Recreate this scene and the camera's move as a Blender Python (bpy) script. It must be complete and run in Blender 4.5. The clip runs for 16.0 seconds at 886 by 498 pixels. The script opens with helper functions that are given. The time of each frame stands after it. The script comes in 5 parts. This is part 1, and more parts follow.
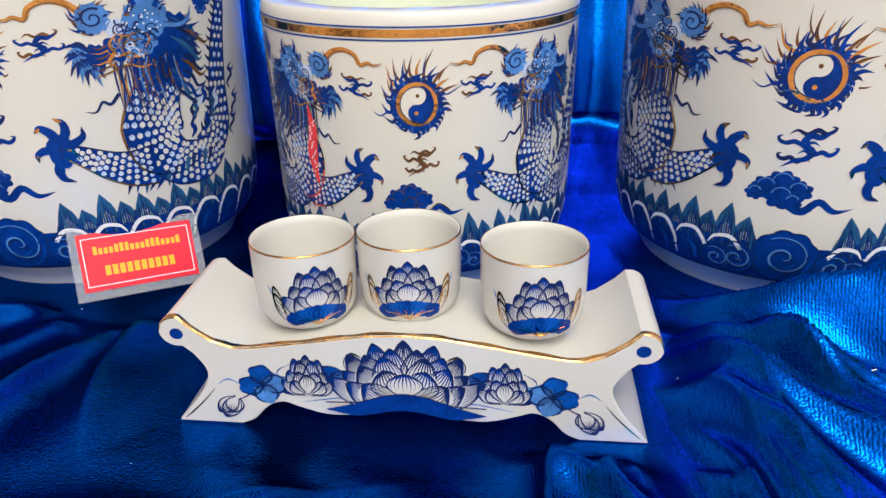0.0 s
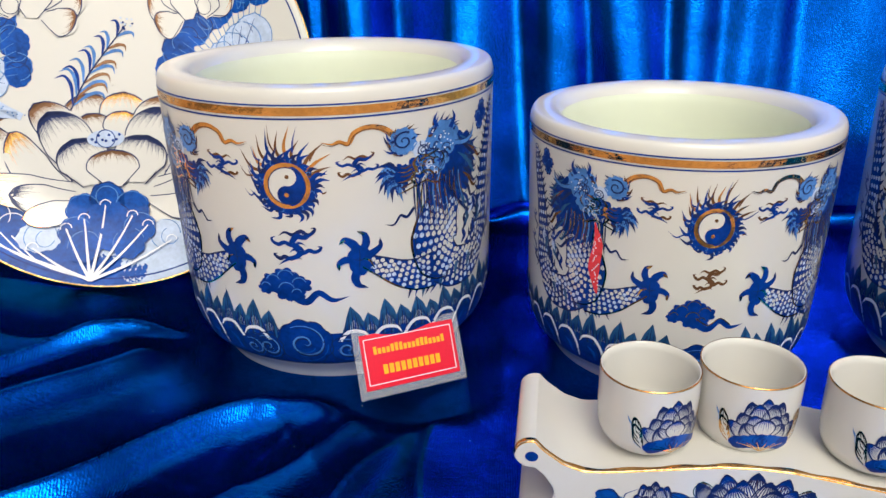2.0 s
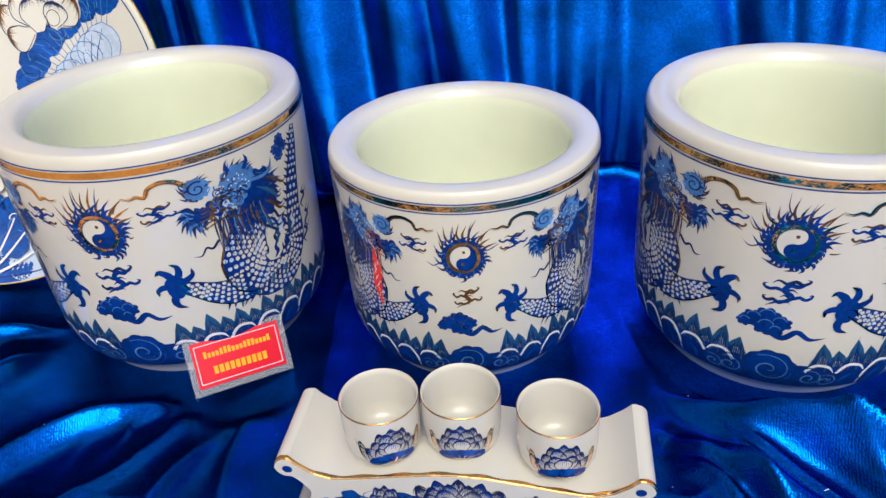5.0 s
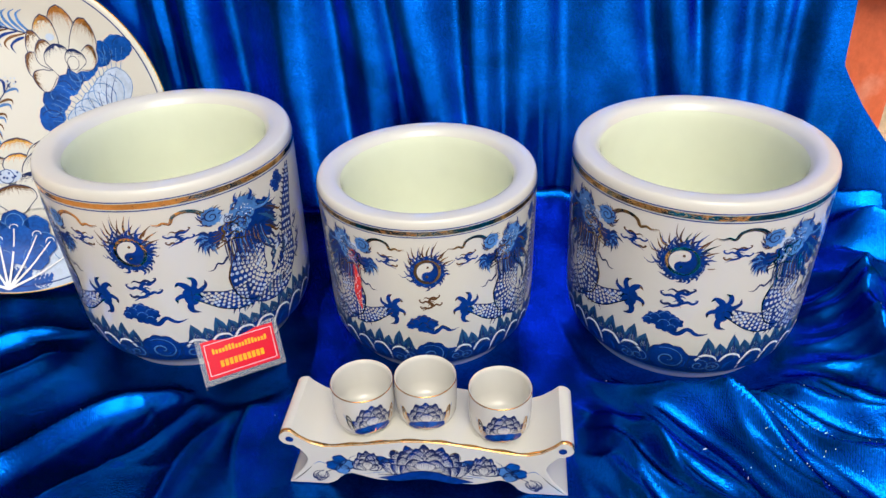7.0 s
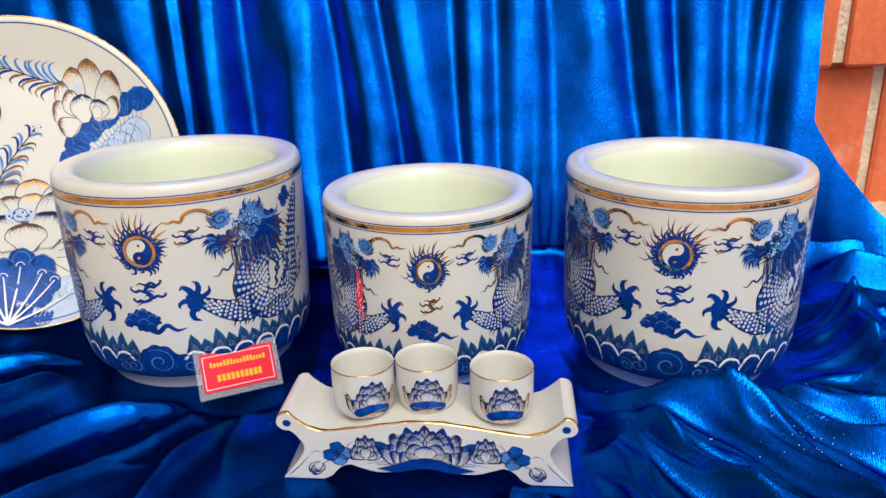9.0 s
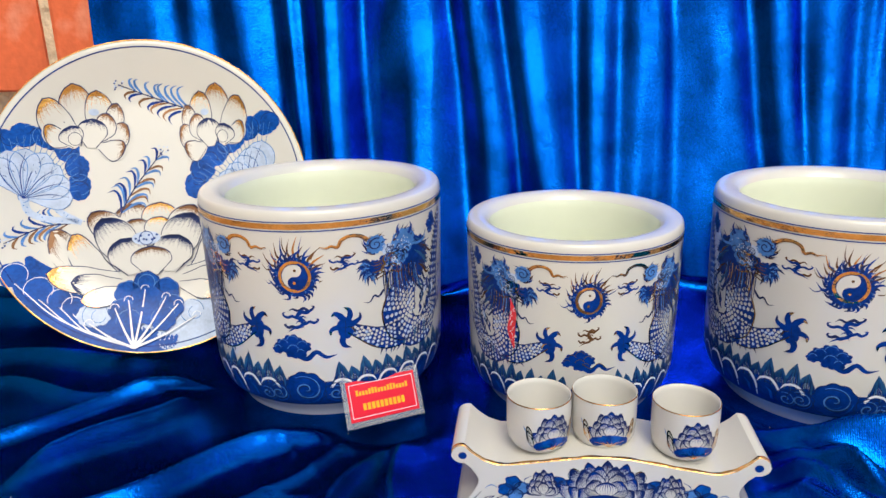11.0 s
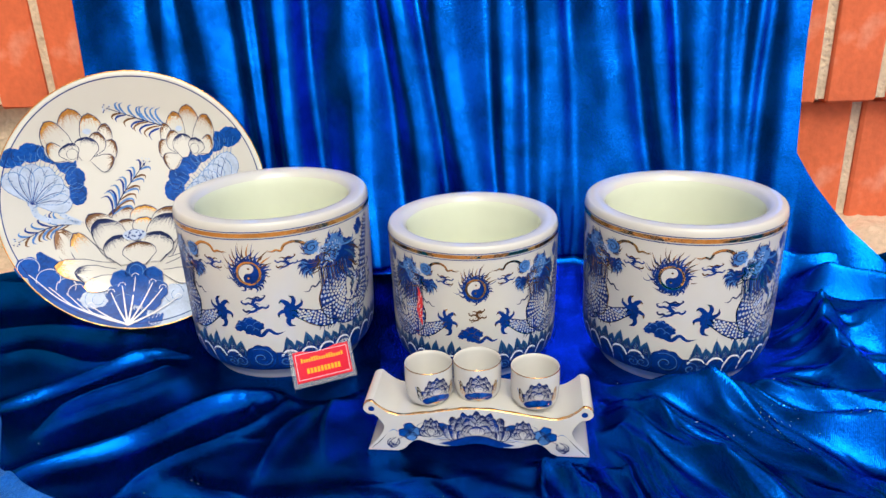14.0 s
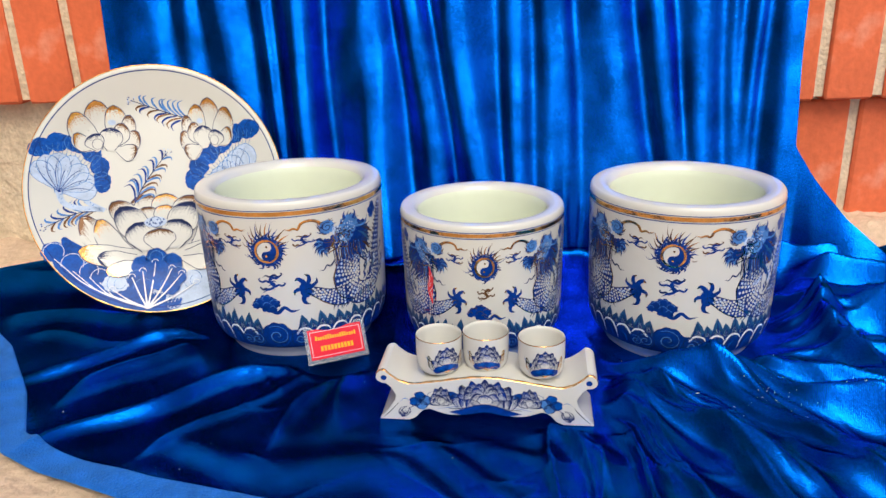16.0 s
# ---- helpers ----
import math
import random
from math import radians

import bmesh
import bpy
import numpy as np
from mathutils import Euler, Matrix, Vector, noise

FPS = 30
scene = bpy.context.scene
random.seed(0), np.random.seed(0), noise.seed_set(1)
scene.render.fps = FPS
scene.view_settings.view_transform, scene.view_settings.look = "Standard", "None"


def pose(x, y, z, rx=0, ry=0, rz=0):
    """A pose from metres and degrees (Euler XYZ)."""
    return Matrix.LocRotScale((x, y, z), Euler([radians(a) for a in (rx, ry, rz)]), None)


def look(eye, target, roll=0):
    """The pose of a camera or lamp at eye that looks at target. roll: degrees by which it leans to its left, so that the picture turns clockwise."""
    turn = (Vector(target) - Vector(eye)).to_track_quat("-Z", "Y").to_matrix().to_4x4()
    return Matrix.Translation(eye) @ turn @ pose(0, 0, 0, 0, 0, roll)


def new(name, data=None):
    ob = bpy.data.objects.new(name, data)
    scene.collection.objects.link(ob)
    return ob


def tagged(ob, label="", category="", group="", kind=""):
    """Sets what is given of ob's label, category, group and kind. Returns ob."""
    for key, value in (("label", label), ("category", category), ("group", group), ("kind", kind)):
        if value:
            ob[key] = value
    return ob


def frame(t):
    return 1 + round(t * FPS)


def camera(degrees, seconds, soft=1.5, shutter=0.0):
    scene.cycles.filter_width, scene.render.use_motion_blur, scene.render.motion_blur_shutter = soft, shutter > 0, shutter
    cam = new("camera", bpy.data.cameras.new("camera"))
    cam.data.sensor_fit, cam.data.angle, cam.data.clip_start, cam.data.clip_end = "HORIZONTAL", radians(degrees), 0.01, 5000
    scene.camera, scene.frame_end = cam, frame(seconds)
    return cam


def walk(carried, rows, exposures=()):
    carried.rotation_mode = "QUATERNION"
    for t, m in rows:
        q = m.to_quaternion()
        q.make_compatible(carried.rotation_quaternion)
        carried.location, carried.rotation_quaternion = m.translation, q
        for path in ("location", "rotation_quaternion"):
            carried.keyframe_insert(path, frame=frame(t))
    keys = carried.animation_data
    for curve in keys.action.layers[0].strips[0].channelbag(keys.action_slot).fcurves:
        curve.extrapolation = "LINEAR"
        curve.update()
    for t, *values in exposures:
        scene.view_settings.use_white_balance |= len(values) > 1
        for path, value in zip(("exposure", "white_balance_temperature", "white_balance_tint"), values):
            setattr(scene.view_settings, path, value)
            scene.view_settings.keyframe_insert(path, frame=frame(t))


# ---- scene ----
cam = camera(60.92, 16.0)
PATH = [
    (0, (0.0173, -0.0090, 0.2593), (-0.0391, 1.7971, -0.5980), -1.12),
    (0.5, (-0.0122, 0.0045, 0.2634), (-0.0821, 1.8060, -0.6025), -1.03),
    (1, (-0.0528, 0.0064, 0.2785), (-0.1601, 1.8073, -0.5848), -1.10),
    (1.5, (-0.1019, 0.0037, 0.3046), (-0.2158, 1.8177, -0.5298), -0.68),
    (2, (-0.1509, -0.0181, 0.3203), (-0.2954, 1.8201, -0.4544), -0.94),
    (2.5, (-0.1868, -0.0279, 0.3513), (-0.3828, 1.8192, -0.3901), -1.65),
    (3, (-0.2025, -0.0402, 0.3980), (-0.4423, 1.7942, -0.3619), -2.60),
    (3.5, (-0.1738, -0.0444, 0.4342), (-0.4220, 1.7627, -0.3859), -3.32),
    (4, (-0.1071, -0.0387, 0.4463), (-0.3252, 1.7318, -0.4581), -3.56),
    (4.5, (-0.0376, -0.0335, 0.4480), (-0.2300, 1.6900, -0.5483), -3.95),
    (5, (0.0205, -0.0233, 0.4548), (-0.1445, 1.6491, -0.6296), -4.18),
    (5.2, (0.0377, -0.0192, 0.4618), (-0.1246, 1.6298, -0.6583), -4.35),
    (7.3, (0.0257, -0.1609, 0.5491), (-0.0315, 1.5321, -0.5142), -2.26),
    (7.5, (0.0254, -0.1733, 0.5301), (-0.0364, 1.5480, -0.4864), -2.46),
    (8, (0.0242, -0.2132, 0.4863), (-0.0324, 1.5737, -0.4102), -2.40),
    (8.2, (0.0223, -0.2287, 0.4674), (-0.0260, 1.5885, -0.3664), -2.11),
    (10.3, (-0.0477, -0.2327, 0.3774), (-0.0885, 1.6668, -0.2475), -0.98),
    (10.5, (-0.0726, -0.2269, 0.3831), (-0.1251, 1.6734, -0.2385), -1.04),
    (11, (-0.1201, -0.2208, 0.4095), (-0.2009, 1.6814, -0.2030), -1.31),
    (11.5, (-0.1073, -0.2400, 0.4467), (-0.2145, 1.6566, -0.1789), -1.62),
    (12, (-0.0564, -0.2796, 0.4574), (-0.1525, 1.6130, -0.1819), -1.28),
    (12.5, (-0.0225, -0.3163, 0.5015), (-0.1037, 1.5543, -0.2016), -1.39),
    (13, (-0.0174, -0.3523, 0.5342), (-0.0856, 1.5045, -0.2058), -1.59),
    (13.5, (-0.0109, -0.3855, 0.5517), (-0.0799, 1.4687, -0.1949), -1.87),
    (14, (-0.0133, -0.3942, 0.5315), (-0.0932, 1.4617, -0.2097), -2.13),
    (14.5, (-0.0165, -0.4157, 0.5209), (-0.1031, 1.4499, -0.1945), -2.14),
    (15, (-0.0263, -0.4421, 0.5018), (-0.1045, 1.4412, -0.1671), -1.78),
    (15.5, (-0.0160, -0.4500, 0.4957), (-0.1139, 1.4319, -0.1745), -1.98),
    (16, (-0.0161, -0.4499, 0.4911), (-0.1150, 1.4292, -0.1865), -1.98),
]
walk(cam, [(t, look(eye, target, roll)) for t, eye, target, roll in PATH], [(0, 0.2, 6850, 3), (0.8, 0.17, 6850, 3), (1.8, 0.05, 6850, 3), (16, 0.05, 6850, 3)])

# ---- light ----
world = bpy.data.worlds.new("sky")
scene.world = world
world.use_nodes = True
wn = world.node_tree
sky = wn.nodes.new("ShaderNodeTexSky")
sky.sky_type = "NISHITA"
sky.sun_disc = False
sky.sun_elevation, sky.sun_rotation = radians(53), radians(170)
sky.air_density, sky.dust_density, sky.ozone_density = 1.0, 4.0, 1.0
wn.links.new(sky.outputs[0], wn.nodes["Background"].inputs[0])
wn.nodes["Background"].inputs[1].default_value = 0.18
sun = new("sun", bpy.data.lights.new("sun", "SUN"))
sun.data.energy, sun.data.angle, sun.data.color = 1.45, radians(30), (1.0, 0.95, 0.88)
sun.matrix_world = look((0.38, -1.85, 3.05), (0, 0.4, 0))


# ---- materials ----
def material(name, color, rough=0.5, metal=0.0, spread=0.15, scale=8.0, fine=120.0, bump=0.1, bump_scale=200.0, coat=0.0, sheen=0.0, tint=(1, 1, 1), spec=0.5):
    """A surface whose colour varies at two scales, with fine relief."""
    m = bpy.data.materials.new(name)
    m.use_nodes = True
    n, l = m.node_tree.nodes, m.node_tree.links
    p = n["Principled BSDF"]
    p.inputs["Metallic"].default_value, p.inputs["Roughness"].default_value = metal, rough
    p.inputs["Coat Weight"].default_value, p.inputs["Coat Roughness"].default_value = coat, 0.06
    p.inputs["Sheen Weight"].default_value, p.inputs["Sheen Roughness"].default_value = sheen, 0.3
    p.inputs["Sheen Tint"].default_value = (*tint, 1)
    p.inputs["Specular IOR Level"].default_value = spec
    co = n.new("ShaderNodeTexCoord")
    a, b = n.new("ShaderNodeTexNoise"), n.new("ShaderNodeTexNoise")
    a.inputs["Scale"].default_value, b.inputs["Scale"].default_value = scale, fine
    a.inputs["Detail"].default_value = 4
    mix = n.new("ShaderNodeMath")
    mix.operation = "MULTIPLY_ADD"
    mix.inputs[1].default_value = 0.6
    ramp = n.new("ShaderNodeMapRange")
    ramp.inputs[1].default_value, ramp.inputs[2].default_value = 0.3, 0.95
    ramp.inputs[3].default_value, ramp.inputs[4].default_value = 1 - spread, 1 + spread
    tone = n.new("ShaderNodeVectorMath")
    tone.operation = "SCALE"
    tone.inputs[0].default_value = color
    half = n.new("ShaderNodeMath")
    half.operation = "MULTIPLY"
    half.inputs[1].default_value = 0.4
    for t in (a, b):
        l.new(co.outputs["Object"], t.inputs["Vector"])
    l.new(b.outputs["Fac"], half.inputs[0])
    l.new(a.outputs["Fac"], mix.inputs[0])
    l.new(half.outputs[0], mix.inputs[2])
    l.new(mix.outputs[0], ramp.inputs[0])
    l.new(ramp.outputs[0], tone.inputs["Scale"])
    l.new(tone.outputs[0], p.inputs["Base Color"])
    if bump:
        r, bn = n.new("ShaderNodeTexNoise"), n.new("ShaderNodeBump")
        r.inputs["Scale"].default_value, r.inputs["Detail"].default_value = bump_scale, 5
        bn.inputs["Strength"].default_value, bn.inputs["Distance"].default_value = bump, 0.01
        l.new(co.outputs["Object"], r.inputs["Vector"])
        l.new(r.outputs["Fac"], bn.inputs["Height"])
        l.new(bn.outputs[0], p.inputs["Normal"])
    return m


def velvet_material():
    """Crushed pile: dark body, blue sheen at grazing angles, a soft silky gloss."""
    m = bpy.data.materials.new("blue_velvet")
    m.use_nodes = True
    n, l = m.node_tree.nodes, m.node_tree.links
    n.remove(n["Principled BSDF"])
    co = n.new("ShaderNodeTexCoord")
    a, b, c = (n.new("ShaderNodeTexNoise") for _ in range(3))
    for t, sc, de in ((a, 16, 8), (b, 330, 3), (c, 700, 2)):
        t.inputs["Scale"].default_value, t.inputs["Detail"].default_value = sc, de
        l.new(co.outputs["Object"], t.inputs["Vector"])
    mul = n.new("ShaderNodeMath")
    mul.operation = "MULTIPLY"
    calm = n.new("ShaderNodeMath")
    calm.operation = "MULTIPLY_ADD"
    calm.inputs[1].default_value, calm.inputs[2].default_value = 0.45, 0.28
    l.new(b.outputs["Fac"], calm.inputs[0])
    l.new(a.outputs["Fac"], mul.inputs[0])
    l.new(calm.outputs[0], mul.inputs[1])
    rng = n.new("ShaderNodeMapRange")
    rng.inputs[1].default_value, rng.inputs[2].default_value, rng.inputs[3].default_value, rng.inputs[4].default_value = 0.16, 0.345, 0.62, 1.36
    l.new(mul.outputs[0], rng.inputs[0])
    bump = n.new("ShaderNodeBump")
    bump.inputs["Strength"].default_value, bump.inputs["Distance"].default_value = 0.2, 0.004
    l.new(c.outputs["Fac"], bump.inputs["Height"])
    # the pile leans up the hanging cloth and away over the ground
    nap, ease, lean_sum, unit = (n.new("ShaderNodeVectorMath") for _ in range(4))
    nap.operation, ease.operation, lean_sum.operation, unit.operation = "CROSS_PRODUCT", "SCALE", "ADD", "NORMALIZE"
    nap.inputs[1].default_value = (1, 0, 0)
    ease.inputs["Scale"].default_value = 1.0
    l.new(co.outputs["Normal"], nap.inputs[0])
    l.new(nap.outputs[0], ease.inputs[0])
    l.new(co.outputs["Normal"], lean_sum.inputs[0])
    l.new(ease.outputs[0], lean_sum.inputs[1])
    l.new(lean_sum.outputs[0], unit.inputs[0])
    l.new(unit.outputs[0], bump.inputs["Normal"])
    slight, small_sum, small_unit = (n.new("ShaderNodeVectorMath") for _ in range(3))
    slight.operation, small_sum.operation, small_unit.operation = "SCALE", "ADD", "NORMALIZE"
    slight.inputs["Scale"].default_value = 0.32
    # over the ground its lean is set by x, darkening the left, brightening the right
    where, turn_of, comb, lean_by_side = n.new("ShaderNodeSeparateXYZ"), n.new("ShaderNodeMapRange"), n.new("ShaderNodeCombineXYZ"), n.new("ShaderNodeVectorMath")
    lean_by_side.operation = "MULTIPLY"
    turn_of.inputs[1].default_value, turn_of.inputs[2].default_value, turn_of.inputs[3].default_value, turn_of.inputs[4].default_value = -0.25, 0.30, 1.1, -0.32
    l.new(co.outputs["Object"], where.inputs[0])
    l.new(where.outputs["X"], turn_of.inputs[0])
    comb.inputs["X"].default_value, comb.inputs["Z"].default_value = 1.0, 0.88
    l.new(turn_of.outputs[0], comb.inputs["Y"])
    l.new(nap.outputs[0], lean_by_side.inputs[0])
    l.new(comb.outputs[0], lean_by_side.inputs[1])
    l.new(lean_by_side.outputs[0], slight.inputs[0])
    l.new(co.outputs["Normal"], small_sum.inputs[0])
    l.new(slight.outputs[0], small_sum.inputs[1])
    l.new(small_sum.outputs[0], small_unit.inputs[0])
    # fine ribs of the woven ground under the pile
    rib, both, flat = n.new("ShaderNodeTexWave"), n.new("ShaderNodeMath"), n.new("ShaderNodeBump")
    rib.inputs["Scale"].default_value, rib.inputs["Distortion"].default_value, rib.inputs["Detail Scale"].default_value = 190, 3.0, 0.6
    l.new(co.outputs["Object"], rib.inputs["Vector"])
    both.operation = "MULTIPLY_ADD"
    both.inputs[1].default_value = 0.15
    l.new(rib.outputs["Fac"], both.inputs[0])
    l.new(c.outputs["Fac"], both.inputs[2])
    flat.inputs["Strength"].default_value, flat.inputs["Distance"].default_value = 0.16, 0.004
    l.new(both.outputs[0], flat.inputs["Height"])
    l.new(small_unit.outputs[0], flat.inputs["Normal"])
    last = None
    for kind, col, rough in (("ShaderNodeBsdfDiffuse", (0.0, 0.0010, 0.014), 0.0), ("ShaderNodeBsdfSheen", (0.0, 0.002, 0.010), 0.35), ("ShaderNodeBsdfAnisotropic", (0.0, 0.087, 0.462), 0.155)):
        sh, tone = n.new(kind), n.new("ShaderNodeVectorMath")
        tone.operation = "SCALE"
        tone.inputs[0].default_value = col
        l.new(rng.outputs[0], tone.inputs["Scale"])
        l.new(tone.outputs[0], sh.inputs["Color"])
        l.new((flat if rough > 0.0 and kind.endswith("Anisotropic") else bump).outputs[0], sh.inputs["Normal"])
        if rough:
            sh.inputs["Roughness"].default_value = rough
        if last:
            add = n.new("ShaderNodeAddShader")
            l.new(last.outputs[0], add.inputs[0])
            l.new(sh.outputs[0], add.inputs[1])
            last = add
        else:
            last = sh
    l.new(last.outputs[0], n["Material Output"].inputs[0])
    return m


GLAZE = material("white_glaze", (0.585, 0.577, 0.547), 0.2, spread=0.02, scale=5, fine=60, bump=0.02, bump_scale=40, coat=0.2)
CELADON = material("celadon_glaze", (0.70, 0.74, 0.60), 0.18, spread=0.05, scale=12, fine=40, bump=0.03, bump_scale=30, coat=0.4)
FOOT = material("bare_foot", (0.42, 0.42, 0.42), 0.7, spread=0.15, scale=30)
COBALT = material("cobalt_paint", (0.001, 0.036, 0.255), 0.3, spread=0.55, scale=60, fine=300, bump=0.02, bump_scale=100, coat=0.0, spec=0.12)
NAVY = material("navy_line", (0.006, 0.020, 0.11), 0.28, spread=0.4, scale=90, fine=400, bump=0, coat=0.0, spec=0.22)
SKYBLUE = material("light_blue_wash", (0.075, 0.23, 0.60), 0.28, spread=0.5, scale=70, fine=300, bump=0, coat=0.0, spec=0.22)
PALE = material("pale_blue_wash", (0.47, 0.57, 0.76), 0.28, spread=0.25, scale=60, fine=300, bump=0, coat=0.0, spec=0.22)
WHITELINE = material("white_line", (0.72, 0.75, 0.80), 0.28, spread=0.1, scale=60, fine=300, bump=0, coat=0.0, spec=0.22)
GOLD = material("gold_lustre", (0.80, 0.44, 0.15), 0.12, metal=1.0, spread=0.45, scale=45, fine=300, bump=0.22, bump_scale=45)
BRONZE = material("brown_lustre", (0.23, 0.11, 0.05), 0.25, metal=0.5, spread=0.4, scale=60, fine=300, bump=0)
CORAL = material("coral_paint", (0.80, 0.06, 0.07), 0.25, spread=0.3, scale=200, fine=500, bump=0)
TEAL = material("teal_wash", (0.020, 0.105, 0.26), 0.28, spread=0.6, scale=80, fine=300, bump=0, spec=0.22)
AZURE = material("azure_wash", (0.002, 0.080, 0.42), 0.3, spread=0.6, scale=45, fine=250, bump=0, spec=0.14)
PAINTS = [COBALT, NAVY, SKYBLUE, PALE, WHITELINE, GOLD, BRONZE, CORAL, GLAZE, TEAL, AZURE]
COB, NAV, SKB, PAL, WHL, GLD, BRZ, COR, WHT, TEA, AZU = range(11)
VELVET = velvet_material()
HEM = material("velvet_underside", (0.006, 0.15, 0.68), 0.7, spread=0.45, scale=40, fine=420, bump=0.7, bump_scale=420, sheen=0.4, tint=(0.1, 0.4, 1.0), spec=0.2)
DIRT = material("pale_dry_earth", (0.66, 0.49, 0.365), 0.9, spread=0.32, scale=16, fine=110, bump=0.9, bump_scale=60, spec=0.2)
BRICK = material("red_fired_brick", (0.72, 0.155, 0.065), 0.75, spread=0.25, scale=9, fine=90, bump=0.2, bump_scale=90, spec=0.3)
_n, _l = BRICK.node_tree.nodes, BRICK.node_tree.links
_co, _t, _r, _m = _n.new("ShaderNodeTexCoord"), _n.new("ShaderNodeTexNoise"), _n.new("ShaderNodeMapRange"), _n.new("ShaderNodeMix")
_t.inputs["Scale"].default_value, _t.inputs["Detail"].default_value = 11, 6
_r.inputs[1].default_value, _r.inputs[2].default_value, _r.inputs[4].default_value = 0.58, 0.76, 0.5
_m.data_type = "RGBA"
_m.inputs[7].default_value = (0.72, 0.55, 0.45, 1)
_p = _n["Principled BSDF"]
_from = _p.inputs["Base Color"].links[0].from_socket
_l.new(_co.outputs["Object"], _t.inputs["Vector"])
_l.new(_t.outputs["Fac"], _r.inputs[0])
_l.new(_r.outputs[0], _m.inputs[0])
_l.new(_from, _m.inputs[6])
_l.new(_m.outputs[2], _p.inputs["Base Color"])
MORTAR = material("grey_mortar", (0.74, 0.60, 0.44), 0.9, spread=0.35, scale=25, fine=150, bump=0.8, bump_scale=80, spec=0.2)
PLASTER = material("grey_plaster", (0.30, 0.27, 0.24), 0.85, spread=0.25, scale=3, fine=40, bump=0.3, bump_scale=40, spec=0.2)
RED = material("red_print", (0.72, 0.010, 0.035), 0.3, spread=0.05, bump=0)
YELLOW = material("yellow_print", (0.80, 0.42, 0.02), 0.35, spread=0.05, bump=0)
FILM = material("clear_laminate_edge", (0.62, 0.66, 0.74), 0.12, spread=0.05, bump=0, coat=0.6)
FILM.node_tree.nodes["Principled BSDF"].inputs["Alpha"].default_value = 0.22
LINT = material("white_lint", (0.7, 0.7, 0.72), 0.8, spread=0.1, bump=0)


# ---- mesh helpers ----
def part(name, verts, faces, mats, parent=None, label="", smooth=True, index=None):
    """One mesh object under a thing or a part, from vertices and faces in the parent's space."""
    me = bpy.data.meshes.new(name)
    me.from_pydata([tuple(v) for v in verts], [], [tuple(f) for f in faces])
    for m in mats if isinstance(mats, (list, tuple)) else [mats]:
        me.materials.append(m)
    if index is not None:
        me.polygons.foreach_set("material_index", index)
    if smooth:
        me.polygons.foreach_set("use_smooth", [True] * len(me.polygons))
    me.validate()
    me.update()
    ob = new(name, me)
    if parent:
        ob.parent = parent
    if label:
        tagged(ob, label)
    return ob


def grid_faces(rows, cols, wrap=False):
    out = []
    for i in range(rows - 1):
        for j in range(cols if wrap else cols - 1):
            k = (j + 1) % cols
            out.append((i * cols + j, i * cols + k, (i + 1) * cols + k, (i + 1) * cols + j))
    return out


def revolve(profile, segs=96):
    """Vertices and faces of a profile of (radius, height) turned round z; ends at radius 0 are left as small rings."""
    v = [(r * math.cos(2 * math.pi * k / segs), r * math.sin(2 * math.pi * k / segs), z) for r, z in profile for k in range(segs)]
    return v, grid_faces(len(profile), segs, True)


def curve(points, per=6):
    """A smooth line through the points."""
    p = [np.array(q, float) for q in points]
    if len(p) == 2:
        return [p[0] + (p[1] - p[0]) * t for t in np.linspace(0, 1, per + 1)]
    p = [2 * p[0] - p[1]] + p + [2 * p[-1] - p[-2]]
    out = []
    for a, b, c, d in zip(p, p[1:], p[2:], p[3:]):
        for t in np.arange(per) / per:
            out.append(0.5 * (2 * b + (c - a) * t + (2 * a - 5 * b + 4 * c - d) * t * t + (3 * b - a - 3 * c + d) * t ** 3))
    return out + [p[-2]]


def box(name, size, at, mat, parent=None, bevel=0.004, label="", seed=0, rough=0.0):
    """A block with bevelled, slightly uneven edges; its origin is at its middle."""
    bm = bmesh.new()
    bmesh.ops.create_cube(bm, size=1)
    for v in bm.verts:
        v.co = Vector([v.co[i] * size[i] for i in range(3)])
    if bevel:
        bmesh.ops.bevel(bm, geom=bm.edges[:], offset=bevel, segments=1, affect="EDGES")
    rnd = random.Random(seed)
    for v in bm.verts:
        v.co += Vector([rnd.uniform(-rough, rough) for _ in range(3)])
    me = bpy.data.meshes.new(name)
    bm.to_mesh(me)
    bm.free()
    me.materials.append(mat)
    ob = new(name, me)
    ob.location = at
    if parent:
        ob.parent = parent
    if label:
        tagged(ob, label)
    return ob


